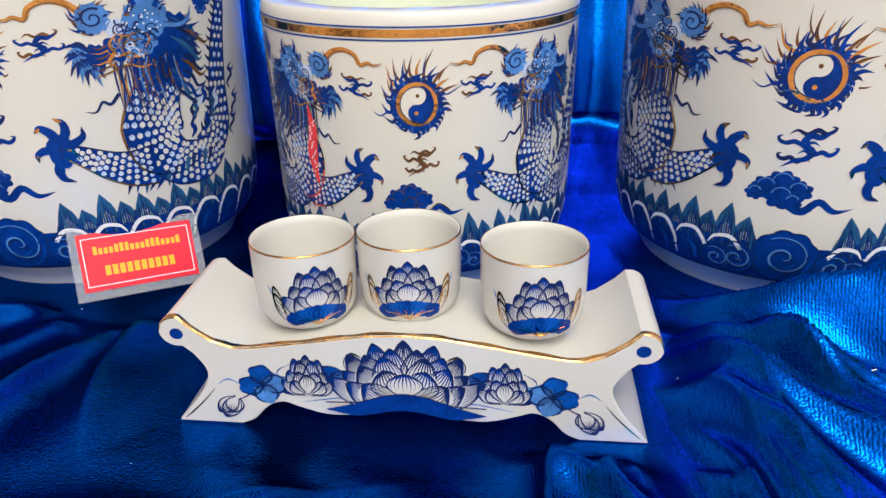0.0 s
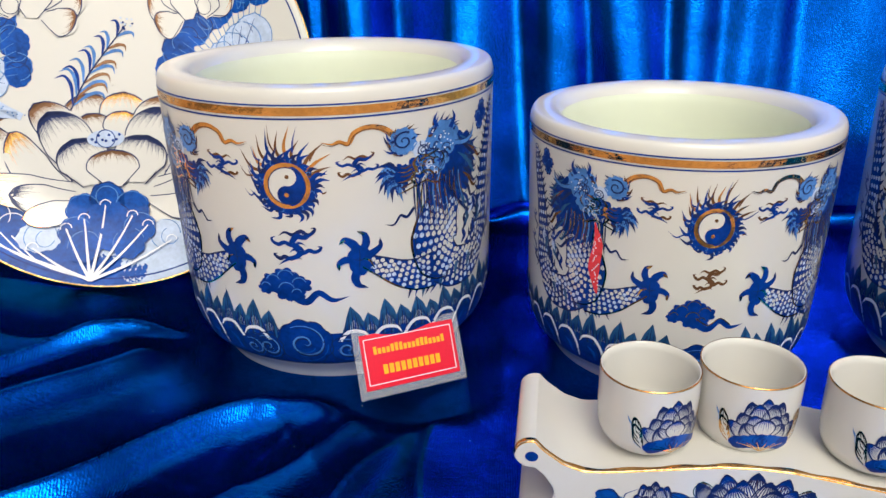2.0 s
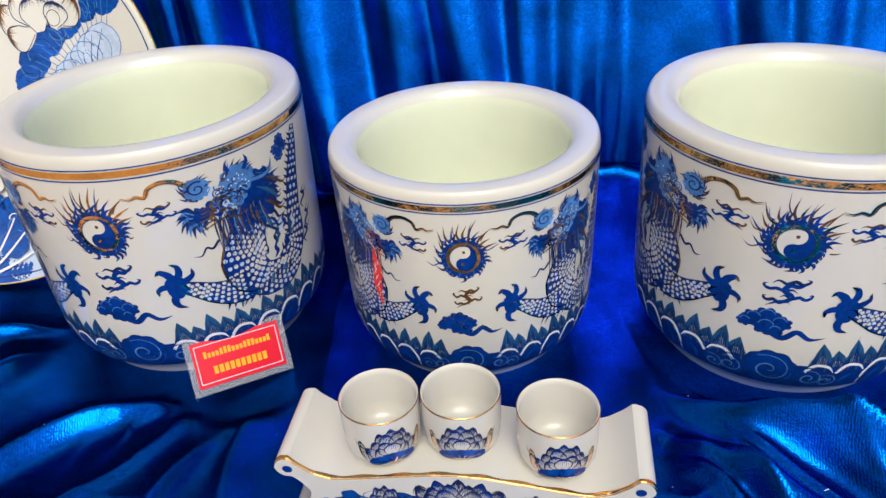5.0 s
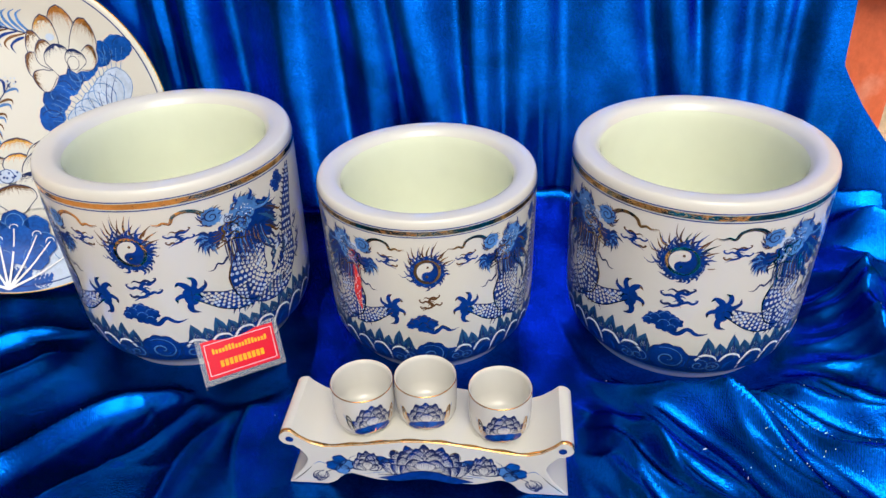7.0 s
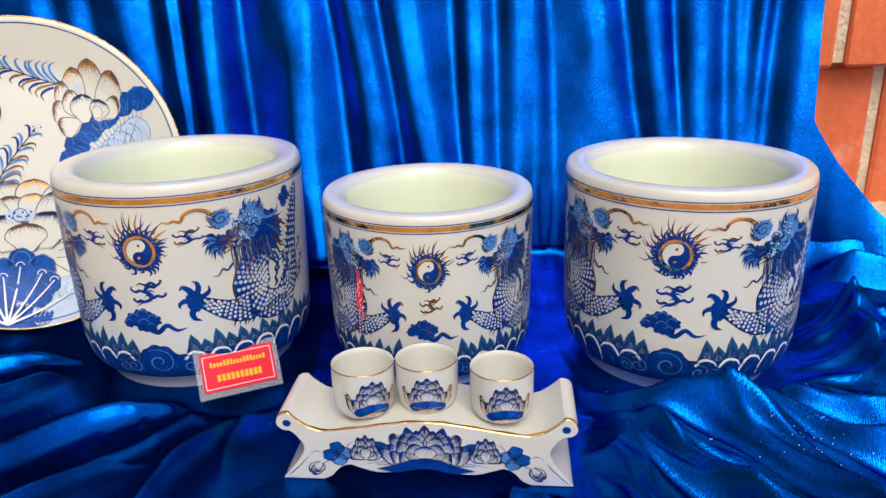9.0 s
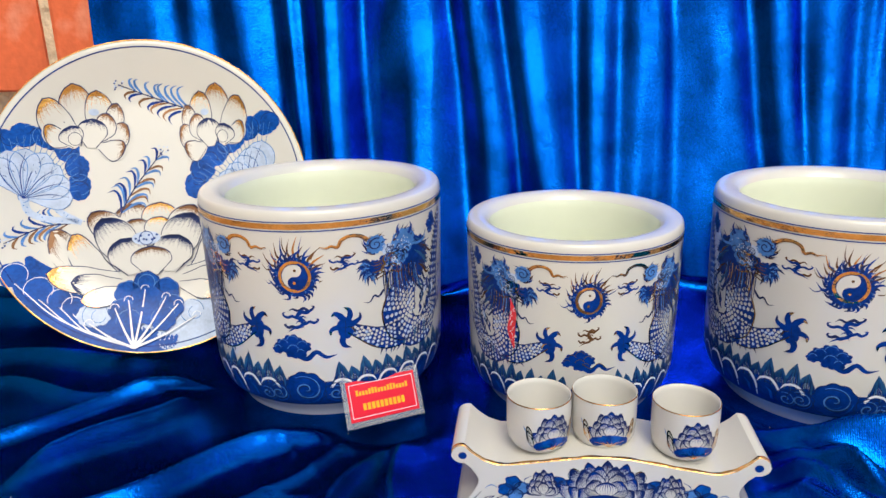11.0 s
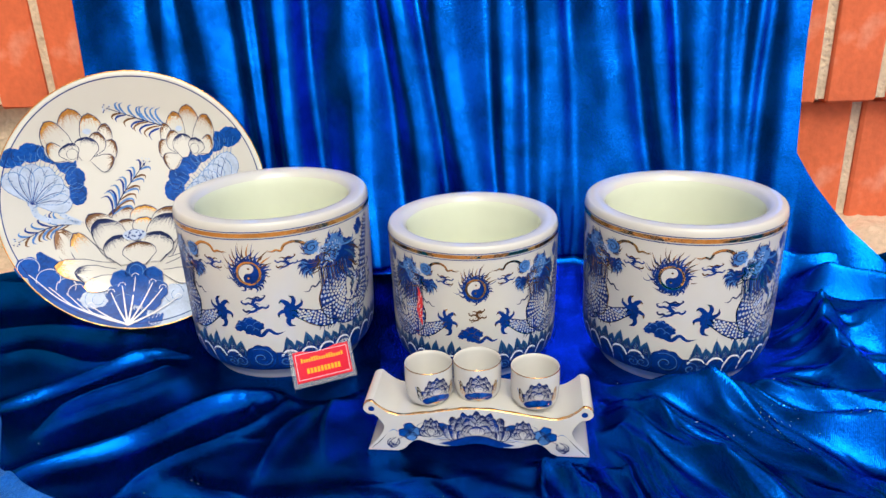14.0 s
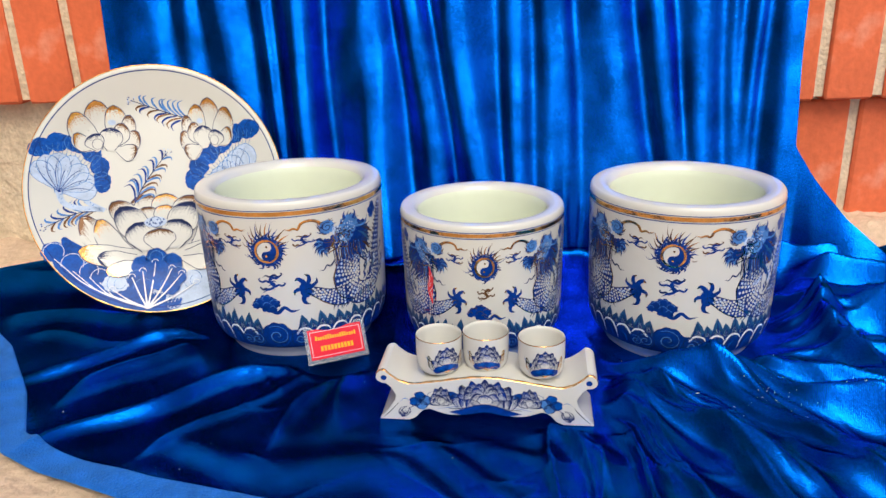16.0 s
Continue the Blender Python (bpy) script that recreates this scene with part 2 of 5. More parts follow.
# ---- painted decoration ----
class Art:
    """Brush strokes and washes in metres on a surface; place(x, y, lift) maps them to it."""

    def __init__(self, place, flip=1.0, origin=(0, 0), scale=1.0):
        self.place, self.flip, self.origin, self.scale = place, flip, origin, scale
        self.v, self.f, self.m = [], [], []

    def put(self, p, layer):
        x, y = self.origin[0] + self.flip * self.scale * p[0], self.origin[1] + self.scale * p[1]
        self.v.append(self.place(x, y, 0.00012 + 0.00005 * layer))
        return len(self.v) - 1

    def strip(self, line, widths, mat, layer=0, across=1):
        """A band along the line; widths are interpolated along it."""
        n = len(line)
        line = [np.array(q, float) for q in line]
        w = np.interp(np.linspace(0, 1, n), np.linspace(0, 1, len(widths)), widths)
        last = None
        for i, q in enumerate(line):
            d = line[min(i + 1, n - 1)] - line[max(i - 1, 0)]
            d = d / (np.hypot(*d) + 1e-9)
            side = np.array((-d[1], d[0]))
            row = [self.put(q + side * w[i] * (k / across - 0.5), layer) for k in range(across + 1)]
            if last:
                for k in range(across):
                    self.f.append((last[k], last[k + 1], row[k + 1], row[k]))
                    self.m.append(mat)
            last = row

    def stroke(self, points, widths, mat, layer=1, per=5, across=1):
        self.strip(curve(points, per), widths, mat, layer, across)

    def blob(self, c, r, mat, layer=0, lobes=0, depth=0.0, squash=1.0, turn=0.0, n=28, rings=2):
        """A round wash with a lobed edge."""
        mid = self.put(c, layer)
        prev = [mid] * n
        for k in range(1, rings + 1):
            row = []
            for i in range(n):
                a = 2 * math.pi * i / n
                q = r * k / rings * (1 + depth * abs(math.sin(lobes * a / 2)) - depth * 0.5) if lobes else r * k / rings
                x, y = q * math.cos(a), q * math.sin(a) * squash
                row.append(self.put((c[0] + x * math.cos(turn) - y * math.sin(turn), c[1] + x * math.sin(turn) + y * math.cos(turn)), layer))
            for i in range(n):
                j = (i + 1) % n
                self.f.append((prev[i], row[i], row[j]) if k == 1 else (prev[i], row[i], row[j], prev[j]))
                self.m.append(mat)
            prev = row

    def ring(self, c, r, w, mat, layer=1, n=32, start=0.0, end=2 * math.pi):
        self.strip([(c[0] + r * math.cos(a), c[1] + r * math.sin(a)) for a in np.linspace(start, end, n)], [w], mat, layer)

    def petal(self, base, tip, width, fill=8, line=1, edge=0.0006, hatch=7, layer=0, bend=0.0, shade=None, reach=0.5, peak=1.05, wash=1.0):
        """A pointed petal: a wash, its outline, and brush hairs that start at the tip and thin out towards the base."""
        b, t = np.array(base, float), np.array(tip, float)
        d = t - b
        side = np.array((-d[1], d[0])) / (np.hypot(*d) + 1e-9)
        steps = np.linspace(0, 1, 17)
        mid = [b + d * s + side * bend * math.sin(math.pi * s) for s in steps]
        prof = [width * (math.sin(math.pi * s ** peak) ** (0.7 if peak < 1.2 else 0.6) if 0 < s < 1 else 0) for s in steps]
        prof = [max(p, width * 0.35 * (1 - 4 * s)) for p, s in zip(prof, steps)]
        prof[-1] = 0.0
        self.strip(mid, prof, fill, layer, 4)
        for sgn in (-1, 1):
            self.strip([m + side * sgn * p * 0.5 for m, p in zip(mid, prof)], [edge * 0.7, edge, edge * 1.2], line, layer + 2)
        shade = line if shade is None else shade
        for k in range(hatch):
            q = (k + 0.5) / hatch * 2 - 1
            top = 16
            low = max(2, int(round(16 * (1 - reach) - 2.5 * (k * 7 % 5) / 4 + 2.5 * abs(q) ** 2)))
            if top - low < 2:
                continue
            w = width / hatch * 0.95 * wash
            self.strip([mid[i] + side * q * prof[i] * 0.47 for i in range(low, top + 1)], [0.0, w * 0.12, w * 0.24, w * 0.42, w * 0.45], shade, layer + 1.5)

    def done(self, name, parent, label=""):
        return part(name, self.v, self.f, PAINTS, parent, label, True, self.m)


# ---- ground and wall ----
def bank(x, y):
    """Earth heaped against the foot of the wall."""
    s = min(1.0, max(0.0, (y - 0.66) / 0.2))
    side = 0.35 + 0.65 * min(1.0, max(0.0, (abs(x) - 0.3) / 0.3))
    return (0.085 if x > 0 else 0.06) * s * s * (3 - 2 * s) * side


xs = np.concatenate([[-60, -20, -6, -2.5], np.linspace(-1.6, 1.6, 161), [2.5, 6, 20, 60]])
ys = np.concatenate([[-60, -20, -6, -2], np.linspace(-0.6, 1.2, 91), [2, 6, 20, 60]])
gv = []
for y in ys:
    for x in xs:
        h = 0.0
        if abs(x) < 2 and -1 < y < 1.3:
            p = Vector((x, y, 0))
            h = bank(x, y) + (0.014 * noise.noise(p * 9) + 0.012 * noise.noise(p * 31)) * min(1, max(0, (y - 0.6) * 6)) + 0.002 * noise.noise(p * 14)
        gv.append((x, y, h - 0.012))
ground = tagged(part("ground", gv, grid_faces(len(ys), len(xs)), DIRT), "pale dry sandy earth heaped against the wall", "ground", kind="structure")

JOINT, LEDGE_L, LEDGE_R = 0.0966, 0.308, 0.278
wall = tagged(part("wall_back", *(lambda b: (b[0], b[1]))((
    [(x, y, z) for z in (-0.1, 2.0) for y in (0.880, 1.02) for x in (-2.6, 2.6)],
    [(0, 1, 5, 4), (1, 3, 7, 5), (3, 2, 6, 7), (2, 0, 4, 6), (4, 5, 7, 6)])), MORTAR, smooth=False),
    "rough grey mortar core of the red brick wall", "wall", kind="structure")


def mortar_bed(x0, x1, z0, z1):
    """The mortar between the bricks of the upper courses."""
    v = [(x, y, z) for z in (z0, z1) for y in (0.846, 0.885) for x in (x0, x1)]
    part("mortar", v, [(0, 1, 5, 4), (1, 3, 7, 5), (2, 0, 4, 6), (4, 5, 7, 6), (0, 2, 3, 1)], MORTAR, wall, "rough pale mortar between bricks", smooth=False)


# an unseen side wall, added to keep sky light off the cloth's left
tagged(part("shade_wall_left", [(x, y, z) for z in (-0.1, 2.3) for y in (-1.6, 0.88) for x in (-1.75, -1.55)],
            [(0, 1, 5, 4), (1, 3, 7, 5), (3, 2, 6, 7), (2, 0, 4, 6), (4, 5, 7, 6)], PLASTER, smooth=False),
       "unseen grey plastered wall added to shade the left side", "wall", kind="structure")

mortar_bed(-2.6, 0.0, LEDGE_L + 0.006, 1.15)
mortar_bed(0.0, 2.6, LEDGE_R + 0.006, 1.15)


# ---- velvet ----
def front(x):
    return np.interp(x, [-1.05, -0.73, -0.63, -0.578, -0.554, -0.503, -0.439, -0.376, -0.312, 0.0, 1.0], [0.80, 0.50, 0.365, 0.272, 0.252, 0.224, 0.196, 0.174, 0.158, 0.09, -0.02])


# ridges of the cloth: x, y of both ends, width, height
FOLDS_LEFT = [
    (-0.72, 0.34, -0.40, 0.56, 0.009, 0.008), (-0.54, 0.25, -0.24, 0.46, 0.012, 0.0105), (-0.40, 0.24, -0.21, 0.45, 0.012, 0.004),
    (-0.54, 0.36, -0.40, 0.52, 0.020, 0.010), (-0.195, 0.46, -0.186, 0.30, 0.012, 0.005), (-0.77, 0.62, -0.50, 0.60, 0.03, 0.007),
    (-0.26, 0.26, -0.215, 0.40, 0.012, 0.006), (-0.70, 0.55, -0.45, 0.50, 0.02, 0.004),
]
FOLDS_RIGHT = [
    (0.157, 0.44, 0.30, 0.33, 0.012, 0.013), (0.13, 0.37, 0.284, 0.175, 0.012, 0.012), (0.23, 0.42, 0.44, 0.255, 0.013, 0.015),
    (0.20, 0.42, 0.332, 0.287, 0.011, 0.012), (0.448, 0.555, 0.46, 0.36, 0.018, 0.022), (0.44, 0.64, 0.58, 0.45, 0.018, 0.022),
    (0.377, 0.616, 0.47, 0.52, 0.014, 0.018), (0.29, 0.43, 0.48, 0.30, 0.012, 0.014), (0.14, 0.60, 0.16, 0.46, 0.012, 0.012),
    (0.05, 0.30, 0.11, 0.17, 0.015, 0.009), (0.14, 0.39, 0.25, 0.27, 0.011, 0.010), (0.12, 0.34, 0.20, 0.25, 0.012, 0.009),
]
FOLDS_FAR = [
    (0.11, 0.57, 0.15, 0.49, 0.012, 0.012), (0.50, 0.70, 0.70, 0.55, 0.02, 0.03), (0.52, 0.60, 0.66, 0.40, 0.02, 0.02),
    (0.44, 0.75, 0.60, 0.70, 0.02, 0.02), (-0.14, 0.62, -0.15, 0.50, 0.012, 0.010), (0.36, 0.33, 0.50, 0.18, 0.02, 0.012),
    (0.56, 0.50, 0.75, 0.30, 0.02, 0.016), (0.32, 0.24, 0.42, 0.12, 0.02, 0.010),
]
POTS = [(-0.2868, 0.583, 0.1305, 0.231), (-0.0132, 0.560, 0.1138, 0.197), (0.2623, 0.549, 0.1266, 0.222)]


def fall(d, r, soft):
    t = np.clip((d - r) / soft, 0, 1)
    return t * t * (3 - 2 * t)


def cloth_height(x, y):
    """Height of the cloth on the ground, flat under the things that stand on it."""
    h = np.zeros_like(x)
    for x0, y0, x1, y1, w, a in FOLDS_LEFT + FOLDS_RIGHT + FOLDS_FAR:
        d = np.array((x1 - x0, y1 - y0))
        ln = np.hypot(*d)
        d /= ln
        s = (x - x0) * d[0] + (y - y0) * d[1]
        q = -(x - x0) * d[1] + (y - y0) * d[0] + 0.008 * np.sin(s * 30 + x0 * 40)
        ends = fall(s, -0.03, 0.07) * fall(ln - s, -0.03, 0.09)
        h += 2.1 * a * ends * np.exp(-np.abs(q / np.where(q > 0, 1.5 * w, w * 0.7)) ** 1.3)
    # a fan of sharp creases that spreads from behind the stand
    ax, ay = x - 0.03, y - 0.58
    far, turn = np.hypot(ax, ay), np.degrees(np.arctan2(ay, ax))
    rnd = random.Random(21)
    for k in range(26):
        mid, bow = -84 + 3.5 * k + rnd.uniform(-1.5, 1.5), rnd.uniform(-34, -6)
        r0, r1 = rnd.uniform(0.12, 0.26), rnd.uniform(0.55, 1.0)
        w, a = rnd.uniform(0.007, 0.014), rnd.uniform(0.008, 0.017)
        q = np.radians(turn - mid - bow * (far - 0.3)) * far + 0.004 * np.sin(far * 40 + k)
        h += a * fall(far, r0, 0.06) * fall(r1 - far, 0.0, 0.12) * np.exp(-np.abs(q / np.where(q > 0, w * 1.8, w * 0.6)) ** 1.1)
    # thin wrinkles between the larger folds
    for k in range(26):
        cx, cy, a = rnd.uniform(-0.35, 0.62), rnd.uniform(0.12, 0.48), rnd.uniform(-1.1, 0.2) if k % 3 else rnd.uniform(0.2, 1.2)
        s = (x - cx) * math.cos(a) + (y - cy) * math.sin(a)
        q = -(x - cx) * math.sin(a) + (y - cy) * math.cos(a) + rnd.uniform(-3, 3) * s * s
        h += rnd.uniform(0.0018, 0.0035) * np.exp(-(s / rnd.uniform(0.03, 0.08)) ** 2) * np.exp(-np.abs(q / np.where(q > 0, 0.009, 0.0035)))
    h += 0.0022 * (np.sin(x * 23 + 4 * np.sin(y * 9)) * np.sin(y * 19 + 3 * np.sin(x * 11)) + 1)
    h += 0.0035 * (1 + np.sin(75 * (0.45 * x + y) + 3 * np.sin(x * 9) + 2 * np.sin(x * 23 + y * 5))) * fall(0.30 - y, 0.0, 0.07)
    wx, wy = x + 0.02 * np.sin(y * 31 + x * 9), y + 0.02 * np.sin(x * 27 + y * 7)
    rough = np.abs(np.sin(wx * 34 + wy * 25)) * 0.012 + np.abs(np.sin(wx * 61 - wy * 22 + 1)) * 0.006
    h += 0.7 * (0.018 - rough) * fall(x, 0.34, 0.14) * (0.5 + 0.5 * np.sin(x * 13 + y * 17))
    for px, py, r, _ in POTS:
        h *= fall(np.hypot(x - px, y - py), r * 0.95, 0.06)
    c, s = math.cos(radians(-5)), math.sin(radians(-5))
    u, v = (x + 0.012) * c + (y - 0.345) * s, -(x + 0.012) * s + (y - 0.345) * c
    h *= fall(np.maximum(np.abs(u) - 0.13, np.abs(v) - 0.04), 0.0, 0.04)
    h *= fall(np.hypot(x + 0.214, (y - 0.462) * 1.3), 0.05, 0.03)
    h *= 0.45 + 0.55 * fall(y - front(x), 0.0, 0.16)
    plate = np.exp(-((x + 0.541) / 0.16) ** 4) * np.exp(-((y - 0.64) / 0.05) ** 2)
    return np.maximum(h, 0) * (1 - plate) + 0.014 * plate


# pleats of the hanging cloth: x low and high up, width of the lit face, swing
PLEATS = [
    (-0.545, -0.55, 0.012, 0.010), (-0.487, -0.492, 0.010, 0.011), (-0.425, -0.47, 0.012, 0.012), (-0.36, -0.355, 0.007, 0.006), (-0.294, -0.298, 0.030, 0.018),
    (-0.186, -0.204, 0.034, 0.018), (-0.10, -0.145, 0.030, 0.018), (-0.026, -0.075, 0.034, 0.015), (0.05, 0.028, 0.028, 0.009), (0.112, 0.100, 0.036, 0.018),
    (0.222, 0.160, 0.028, 0.016), (0.296, 0.212, 0.026, 0.017), (0.34, 0.322, 0.024, 0.015), (0.398, 0.388, 0.008, 0.012), (0.424, 0.416, 0.009, 0.012), (0.472, 0.462, 0.030, 0.018),
]


def pleats(x, z):
    """Forward swing of the hanging curtain: broad faces with slopes falling back on either side."""
    calm = 1 - 0.75 * np.exp(-((x + 0.56) / 0.16) ** 4) * np.exp(-((z - 0.34) / 0.16) ** 4)
    face = []
    for k, (lo, hi, w, a) in enumerate(PLEATS):
        at = lo + (hi - lo) * (z - 0.28) / 0.42 + 0.006 * math.sin(z * 9 + k * 2)
        face.append((at - 0.45 * w, at + 0.45 * w, (1.8 - 0.5 * math.tanh(lo / 0.15)) * a * (0.8 + 0.2 * math.sin(z * 6 + k * 1.7))))
    px, py = [-0.70], [0.0]
    for k, (l, r, a) in enumerate(face):
        last = px[-1]
        if k:
            gap = max(0.006, l - last)
            low = last + gap * (0.22, 0.55, 0.35, 0.7, 0.3)[k % 5]
            px.append(low)
            py.append(max(0.0, min(py[-1], a) - 0.45 * gap))
        px += [max(px[-1] + 0.003, l), max(px[-1] + 0.006, r)]
        py += [a, a * 0.97]
    out = np.interp(x, px, py)
    m = 23
    soft = np.convolve(np.pad(out, m // 2, mode="edge"), np.hanning(m + 2)[1:-1] / np.hanning(m + 2).sum(), mode="valid")
    soft = soft + 0.003 * np.sin(x * 31 + 3 * np.sin(z * 7)) * np.sin(z * 13 + 2 * np.sin(x * 17))
    return calm * (soft - 0.012)


BACK, BEND, TOP = 0.755, 0.04, 1.45
CV = 0.815
nu = 840
u = np.linspace(0, 1, nu)
rows = []
for k in np.linspace(0, 1, 270):
    xl, xr = np.interp(k, [0, 0.8, 1.0], [-1.05, -1.02, -0.88]), np.interp(k, [0, 0.85, 1.0], [1.0, 0.95, 0.80])
    x = xl + u * (xr - xl)
    y = front(x) + (BACK - front(x)) * k
    over = np.maximum(0, y - BACK)
    y = np.minimum(y, BACK + 0.05)
    h = cloth_height(x, y)
    lift = np.array([bank(a, b) for a, b in zip(x, y)])
    rows.append(np.stack([x, y, h + lift * 0.9 + 0.001], 1))
base = rows[-1].copy()
for k in np.linspace(0, 1, 210)[1:]:
    z = TOP * k ** 1.6
    xl, xr = np.interp(z, [0, 0.02, 0.10, 0.3, 1.0], [-0.88, -0.78, -0.66, -0.635, -0.62]), np.interp(z, [0, 0.015, 0.05, 0.11, 0.17, 0.22, 0.34, 1.0], [0.79, 0.70, 0.63, 0.565, 0.52, 0.490, 0.486, 0.485])
    x = xl + u * (xr - xl)
    blend = np.clip(z / BEND, 0, 1)
    y0 = BACK + (CV - BACK) * math.sqrt(max(0, 1 - (1 - blend) ** 2))
    flare = math.exp(-z / 0.12)
    y = y0 - 0.04 * flare * blend * np.abs(np.sin(x * 17 + 1)) - pleats(x, z) * blend
    y = y + 0.018 * np.exp(-((x + 0.56) / 0.17) ** 4) * blend
    y = y - 0.035 * np.clip((x - 0.22) / 0.3, 0, 1) ** 1.5 * blend
    y = y - 0.10 * np.exp(-((x - 0.62) / 0.10) ** 2) * flare * min(1.0, 2.0 * blend) - 0.01 * blend
    zz = base[:, 2] * (1 - blend) + z
    rows.append(np.stack([x, y, zz], 1))
cv = np.concatenate(rows)
velvet = tagged(new("velvet_cloth"), "royal blue velvet cloth draped over wall and ground in folds", "cloth")
part("drape", cv, grid_faces(len(rows), nu), VELVET, velvet)

# the turned-up edge with its rows of stitching
hx = np.linspace(-0.98, 0.0, 240)
hv = []
for j, s in enumerate(np.linspace(-0.004, 0.030, 24)):
    x, y = hx, front(hx)
    dx, dy = np.gradient(x), np.gradient(y)
    ln = np.hypot(dx, dy)
    px, py = x - dy / ln * s, y + dx / ln * s
    z = cloth_height(px, py) + 0.0035 + 0.0006 * (j % 2) - 0.005 * (j == 0) - 0.004 * (j == 23)
    hv.append(np.stack([px, py, z], 1))
part("hem", np.concatenate(hv), grid_faces(24, 240), HEM, velvet, "lighter blue turned-up hem with ribbed weave")


# ---- incense bowls ----
def outer(v):
    """Outline of a bowl: radius at height v, for a bowl of radius 1 and height 1."""
    return float(np.interp(v, [0, 0.02, 0.05, 0.08, 0.105, 0.15, 0.2, 0.3, 0.5, 0.75, 0.9, 0.95, 1.0], [0.79, 0.80, 0.835, 0.885, 0.922, 0.955, 0.972, 0.982, 0.988, 0.996, 1.0, 1.0, 0.97]))


def bowl_place(r, height, stretch=1.0):
    def place(x, y, lift):
        a, v = x / 0.13 * stretch - math.pi / 2, y / 0.23
        q = outer(v) * r + lift
        return (q * math.cos(a), q * math.sin(a), v * height)
    return place


def band(r, height, v0, v1, lift, mat, parent, name, label=""):
    prof = [(outer(v) * r + lift, v * height) for v in np.linspace(v0, v1, 6)]
    return part(name, *revolve(prof, 128), mat, parent, label)


def bowl_body(thing, r, height):
    prof = [(outer(v) * r, v * height) for v in np.linspace(0, 0.95, 40)]
    lip, inn = 0.035 * height, 0.79 * r
    for a in np.linspace(0, 1, 9)[1:]:
        prof.append((r * (1.0 - 0.035 * a * a), height * 0.952 + (height * 0.046) * math.sin(a * math.pi / 2)))
    prof += [(0.93 * r, height * 1.0), (0.89 * r, height * 1.0), (0.85 * r, height * 0.996), (0.815 * r, height * 0.984), (0.79 * r, height * 0.958)]
    body = part("body", *revolve(prof, 128), GLAZE, thing)
    low = [(0.79 * r, height * 0.958), (0.775 * r, height * 0.91), (0.765 * r, height * 0.78), (0.755 * r, height * 0.6), (0.70 * r, height * 0.42), (0.56 * r, height * 0.34), (0.3 * r, height * 0.315), (0.001, height * 0.31)]
    part("inside", *revolve([tuple(q) for q in curve(low, 5)], 96), CELADON, body, "pale celadon green inside glaze")
    foot = [(0.001, 0.010), (0.66 * r, 0.010), (0.68 * r, 0.0), (0.775 * r, 0.0), (0.792 * r, 0.002), (0.794 * r, 0.014 * height)]
    part("foot_ring", *revolve(foot, 96), FOOT, body, "unglazed grey foot ring")
    return body


def incense_bowl(x, y, r, height, turn, stretch, label, coral, gold):
    thing = tagged(new("incense_bowl"), label, "incense bowl", "incense bowls on the cloth")
    bowl_body(thing, r, height)
    band(r, height, 0.922, 0.946, 0.0004, GOLD, thing, "gold_band", "gold lustre band below the lip")
    band(r, height, 0.950, 0.956, 0.0003, COBALT, thing, "blue_line")
    band(r, height, 0.911, 0.916, 0.0003, COBALT, thing, "blue_line")
    band(r, height, 0.098, 0.225, 0.0002, COBALT, thing, "wave_band", "dark blue wave band round the base")
    decorate(thing, r, height, stretch, coral, gold)
    thing.matrix_world = pose(x, y, 0, 0, 0, turn)
    return thing


def lotus(art, c, w, h, line, edge, shades, fill=WHT, hatch=8, layer=0, full=False, reach=0.5):
    """An open lotus of width w and height h on the base point c: back petals first, front petals last."""
    rows = [(1.0, 0.28, (-27, 0, 27)), (0.90, 0.30, (-50, -15, 15, 50)), (1.0, 0.23, (-77, 77)), (0.68, 0.28, (-60, -29, 29, 60)), (0.54, 0.31, (0,))]
    if full:
        rows = [(1.0, 0.17, (-44, -22, 0, 22, 44)), (0.88, 0.18, (-60, -33, -11, 11, 33, 60)), (1.0, 0.17, (-80, 80)), (0.78, 0.19, (-70, -45, -20, 20, 45, 70)), (0.58, 0.21, (-66, -28, 28, 66)), (0.48, 0.22, (0,))]
    k = 0
    for i, (ln, wd, angles) in enumerate(rows):
        for a in angles:
            t = radians(a)
            rise = math.cos(t) if abs(a) < 70 else (0.30 if abs(a) < 90 else 0.02)
            tip = (c[0] + math.sin(t) * w * 0.5 * ln, c[1] + h * ln * (0.10 + 0.90 * rise))
            base = (c[0] + math.sin(t) * w * 0.05, c[1] + h * 0.02 * i)
            art.petal(base, tip, wd * w, fill, line, edge, hatch, layer + i * 3, -math.sin(t) * w * 0.06, shades[k % len(shades)], reach)
            k += 1


def flames(art, c, r0, r1, n, mats, w, layer, a0=0.0, a1=2 * math.pi, rnd=None):
    """Licking tongues round a centre."""
    for k in range(n):
        a = a0 + (a1 - a0) * (k + 0.5) / n
        q = r1 * (0.82 + 0.36 * rnd.random())
        d, s = np.array((math.cos(a), math.sin(a))), np.array((-math.sin(a), math.cos(a)))
        p = [np.array(c) + d * r0, np.array(c) + d * (r0 + q) / 2 + s * w * 0.9, np.array(c) + d * q - s * w * 0.5 + np.array((0, 0.12 * q))]
        art.stroke(p, [w, w * 0.8, 0.0], mats[k % len(mats)], layer, 4)


